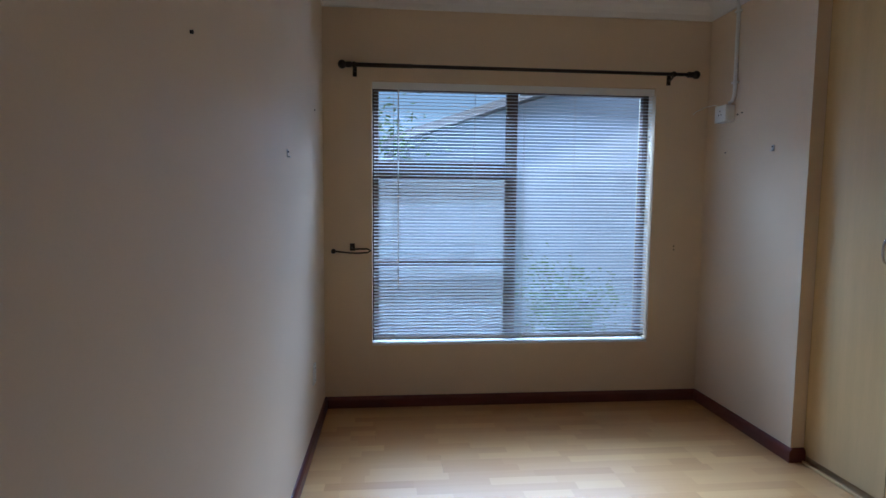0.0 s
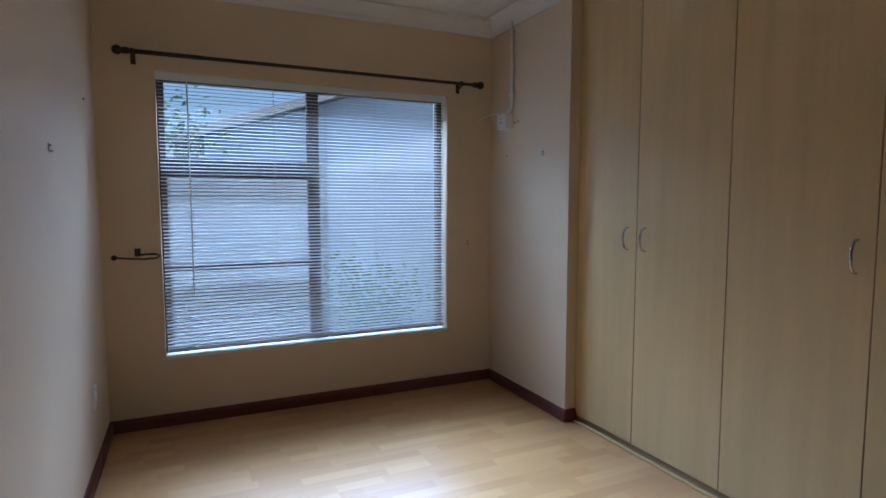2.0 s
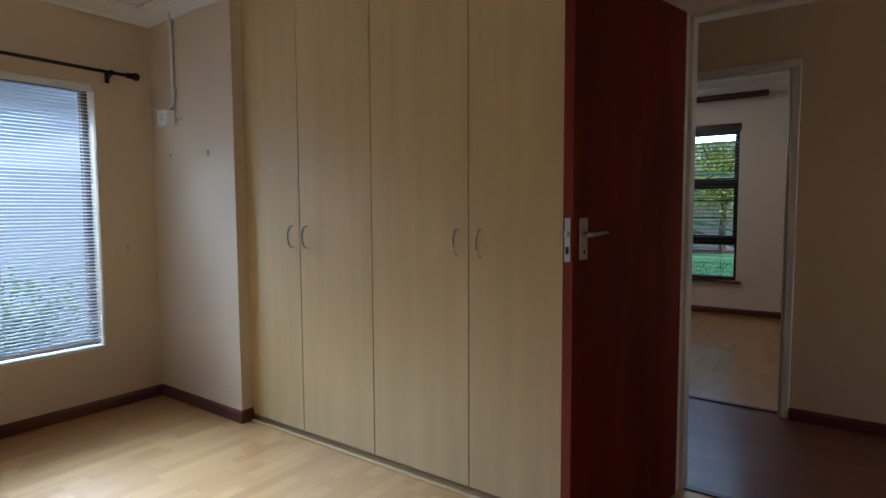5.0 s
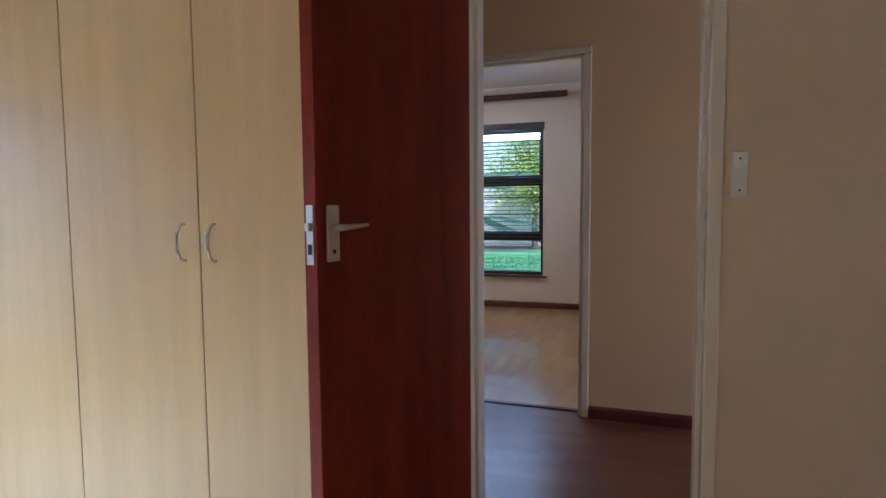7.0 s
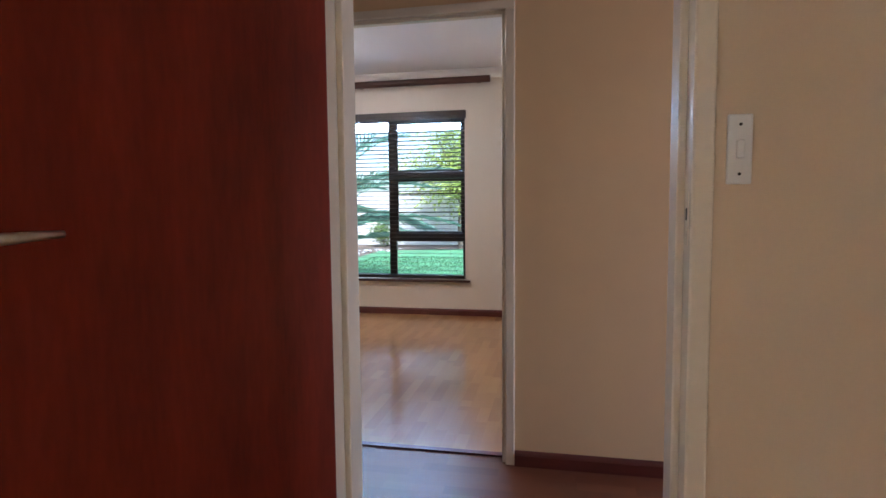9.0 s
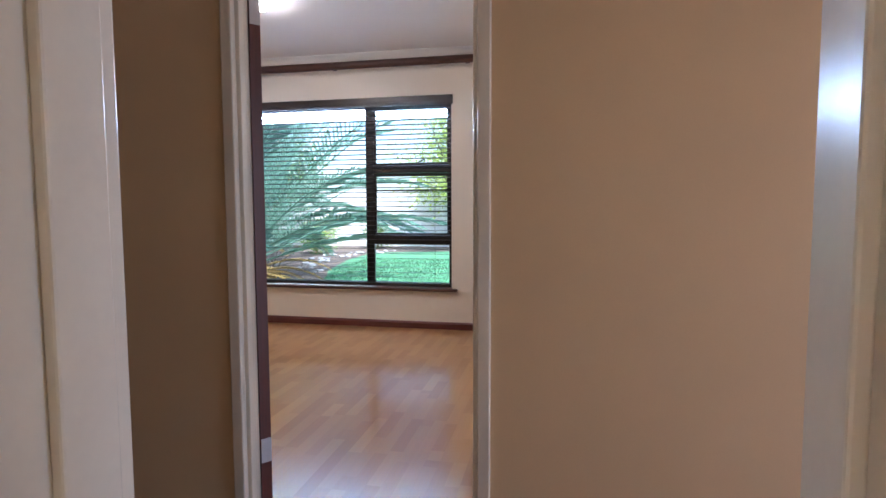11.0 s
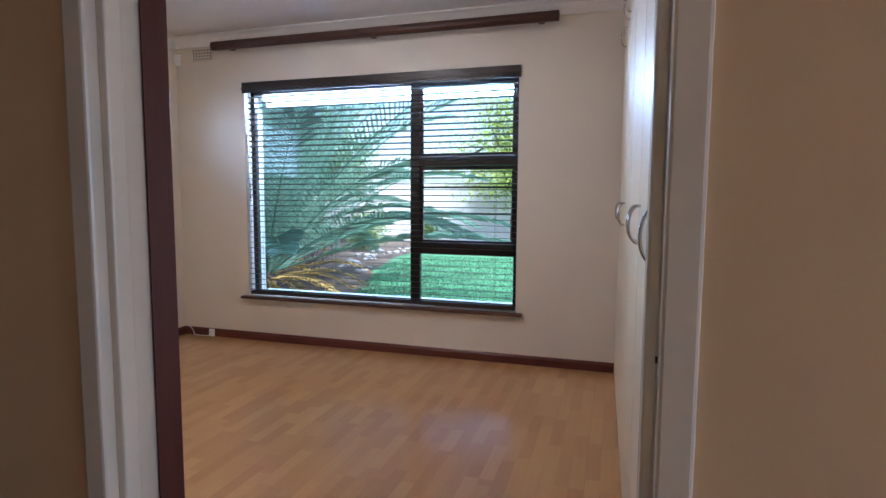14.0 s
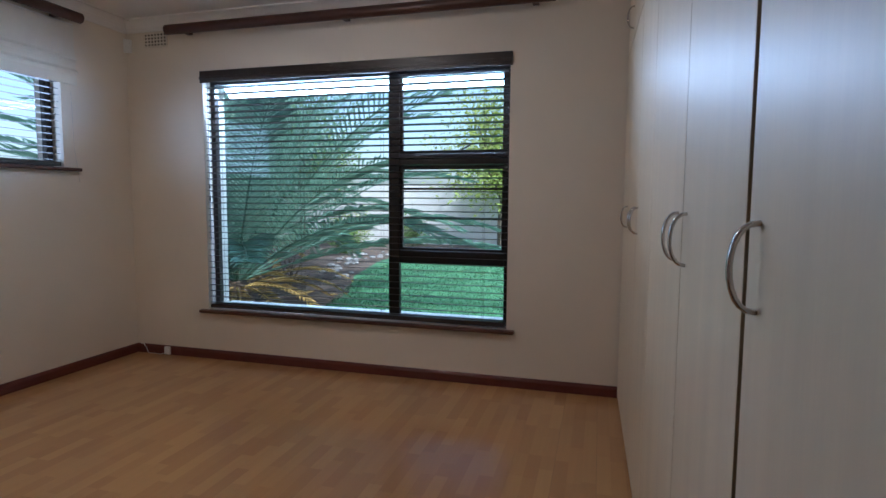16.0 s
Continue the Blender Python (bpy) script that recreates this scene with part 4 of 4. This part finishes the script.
def tree(base, height, spread, leaves, seed, mat, label, trunk=True, leaf=0.13):
    """Tapered trunk with limbs, and clumps of small leaves round the limb ends."""
    rnd = random.Random(seed)
    t = thing("tree" if trunk else "shrub", label, "tree" if trunk else "shrub", pose(*base))
    bm, ends = bmesh.new(), []
    fork = height * (0.35 if trunk else 0.08)
    tube(bm, [(0, 0, -0.05), (0.05, 0.03, fork * 0.5), (0.02, -0.04, fork)], 0.05 * height / 2, 8, 0.03 * height / 2)
    for i in range(9):
        az, el = 2.4 * i + rnd.uniform(-0.3, 0.3), radians(rnd.uniform(15, 78))
        ln = (height - fork) * rnd.uniform(0.65, 1.0) if el > 0.8 else spread * rnd.uniform(0.6, 1.0)
        e = Vector((math.cos(az) * math.cos(el) * min(ln, spread), math.sin(az) * math.cos(el) * min(ln, spread), fork + math.sin(el) * (height - fork) * rnd.uniform(0.7, 1)))
        s = Vector((0, 0, fork * rnd.uniform(0.8, 1.0)))
        tube(bm, [s, s.lerp(e, 0.5) + Vector((0, 0, 0.12)), e], 0.02 * height / 2, 6, 0.006)
        ends += [e, s.lerp(e, 0.7), s.lerp(e, 0.45)]
    part("trunk" if trunk else "stem", bm, M_BARK, t)
    f = bmesh.new()
    for i in range(leaves):
        e = ends[rnd.randrange(len(ends))]
        q = e + Vector((rnd.gauss(0, spread * 0.2), rnd.gauss(0, spread * 0.2), rnd.gauss(0, spread * 0.17)))
        q.z = max(q.z, 0.05)
        a = Vector((rnd.gauss(0, 1), rnd.gauss(0, 1), rnd.gauss(0, 0.6))).normalized()
        b = a.orthogonal().normalized()
        s = leaf * rnd.uniform(0.6, 1.3)
        f.faces.new([f.verts.new(p) for p in (q - a * s * 0.5, q + b * s * 0.22, q + a * s * 0.5, q - b * s * 0.22)])
    me = bpy.data.meshes.new("crown")
    f.to_mesh(me)
    f.free()
    me.materials.append(mat)
    o = new("crown", me)
    o.parent = t
    return t


tree((16.2, 9.0, GZ), 4.9, 2.6, 9000, 1, M_LEAF, "leafy dark green garden tree")
tree((20.6, 3.6, GZ), 4.6, 2.2, 8000, 2, M_LEAFY, "yellow-green leafy garden tree beside the wall")
tree((19.6, 9.2, GZ), 4.4, 2.0, 7000, 4, M_LEAF, "leafy green garden tree beside the wall")
tree((21.0, -0.6, GZ), 4.4, 2.2, 7000, 6, M_LEAFY, "yellow-green leafy garden tree")
for i, (x, y, h) in enumerate(((21.2, 6.4, 1.0), (21.5, 2.2, 0.7), (18.6, 7.4, 0.9), (21.0, 8.4, 1.2))):
    tree((x, y, GZ), h, h * 0.8, 1400, 20 + i, M_LEAFY if i % 2 else M_LEAF, "low leafy garden shrub on the soil", False, 0.09)
db2 = thing("dead_branch", "dark leafless branches in the flower bed", "branch", pose(13.4, 5.9, GZ))
bm = bmesh.new()
rnd = random.Random(12)
for i in range(16):
    a, e = rnd.uniform(0, 6.28), rnd.uniform(0.3, 1.3)
    p, pts = Vector((0, 0, 0.0)), [(0, 0, 0)]
    for k in range(5):
        p = p + Vector((math.cos(a) * math.cos(e), math.sin(a) * math.cos(e), math.sin(e))) * 0.14
        a, e = a + rnd.uniform(-0.6, 0.6), e + rnd.uniform(-0.5, 0.3)
        pts.append(tuple(p))
    tube(bm, pts, 0.012, 5, 0.004)
part("twigs", bm, M_BARK, db2)

# ---- outside the first bedroom ----
pw = thing("precast_wall", "grey precast concrete panel wall with posts", "boundary wall", pose(0, 6.7, GZ))
for i in range(8):
    part("post", box_bm(-3.2 + 1.5 * i - 0.07, -3.2 + 1.5 * i + 0.07, -0.07, 0.07, -0.05, 1.85, 0.01), M_CONC, pw)
pme = mesh_of("panel", box_bm(0.071, 1.429, -0.03, 0.03, 0.0, 0.296, 0.006), M_CONC)
for i in range(7):
    for j in range(6):
        o = new("panel", pme)
        o.parent = pw
        o.matrix_basis = pose(-3.2 + 1.5 * i, 0, 0.30 * j)
nb = thing("neighbour_house", "grey plastered neighbouring house with a tiled gable roof", "house", pose(4.6, 9.2, GZ))
bm = bmesh.new()
vs = [[bm.verts.new((x, y, z)) for x, z in ((-2.8, -0.1), (4.6, -0.1), (4.6, 3.05), (2.4, 4.1), (-2.8, 2.35))] for y in (0.0, 6.0)]
for i in range(5):
    j = (i + 1) % 5
    bm.faces.new((vs[0][i], vs[0][j], vs[1][j], vs[1][i]))
bm.faces.new(vs[0])
bm.faces.new(vs[1][::-1])
part("wall", bm, M_NHOUSE, nb)
for xa, za, xb, zb in ((-3.2, 2.22, 2.4, 4.16), (2.4, 4.16, 5.0, 2.95)):
    bm = bmesh.new()
    q = [[bm.verts.new((x, y, z)) for x, z in ((xa, za), (xb, zb), (xb, zb + 0.12), (xa, za + 0.12))] for y in (-0.3, 6.3)]
    for i in range(4):
        j = (i + 1) % 4
        bm.faces.new((q[0][i], q[0][j], q[1][j], q[1][i]))
    bm.faces.new(q[0])
    bm.faces.new(q[1][::-1])
    part("roof", bm, M_ROOF, nb)
tree((0.3, 8.6, GZ), 4.0, 1.6, 3500, 31, M_LEAF, "leafy tree beyond the boundary wall")
tree((3.15, 5.9, GZ), 0.95, 0.6, 900, 33, M_LEAF, "low shrub against the boundary wall", False, 0.08)


# ---- floors, board by board ----
def floor_boards(name, x0, x1, y0, y1, mat, label, along_y=False):
    fl = tagged(part(name, box_bm(x0, x1, y0, y1, -0.10, -0.004), M_DARKGAP), label, "floor", kind="structure")
    bw, bl = 0.1935, 1.29
    la, lb = (y0, y1) if along_y else (x0, x1)
    wa, wb_ = (x0, x1) if along_y else (y0, y1)
    row, v = 0, wa
    cache, cuts = {}, random.Random(17)
    while v < wb_ - 0.001:
        v1 = min(v + bw, wb_)
        u = la
        cut = la + bl * ((row * 0.37) % 1.0)
        while u < lb - 0.001:
            u1 = min(cut if cut > u + 0.02 else cut + bl, lb)
            key = (round(u1 - u, 4), round(v1 - v, 4), row % 5)
            if key not in cache:
                g = 0.0004
                bm = box_bm(g, key[0] - g, g, key[1] - g, -0.0038, -0.003)
                strips = max(1, round(key[1] / 0.0645))
                for k in range(strips):
                    va, vb, a = g + (key[1] - 2 * g) * k / strips, g + (key[1] - 2 * g) * (k + 1) / strips, g
                    b = g + cuts.uniform(0.1, 0.42)
                    while a < key[0] - g - 0.001:
                        b = min(b, key[0] - g) if key[0] - g - b > 0.05 else key[0] - g
                        bm.faces.new([bm.verts.new((x, y, 0.0)) for x, y in ((a, va), (b - 0.0004, va), (b - 0.0004, vb - 0.0003), (a, vb - 0.0003))])
                        a, b = b, b + cuts.uniform(0.3, 0.46)
                if along_y:
                    bmesh.ops.transform(bm, matrix=Matrix(((0, 1, 0, 0), (1, 0, 0, 0), (0, 0, 1, 0), (0, 0, 0, 1))), verts=bm.verts[:])
                cache[key] = mesh_of("board", bm, mat)
            o = new("board", cache[key])
            o.parent = fl
            o.location = (v, u, 0) if along_y else (u, v, 0)
            u, cut = u1, u1 + bl
        v, row = v1, row + 1
    return fl


floor_boards("floor", X_W, X_E1 + 0.07, Y_S, Y_N1, M_FLOOR, "pale beech strip laminate floor, glossy")
floor_boards("floor_hall", X_E1 + 0.075, X_H1 + 0.075, Y_HS, 3.3, M_FLOORH, "dark red-brown laminate hall floor", True)
floor_boards("floor_2", X_H1 + 0.08, X_E2, 0.17, Y_N2, M_FLOOR, "pale beech strip laminate floor, glossy")
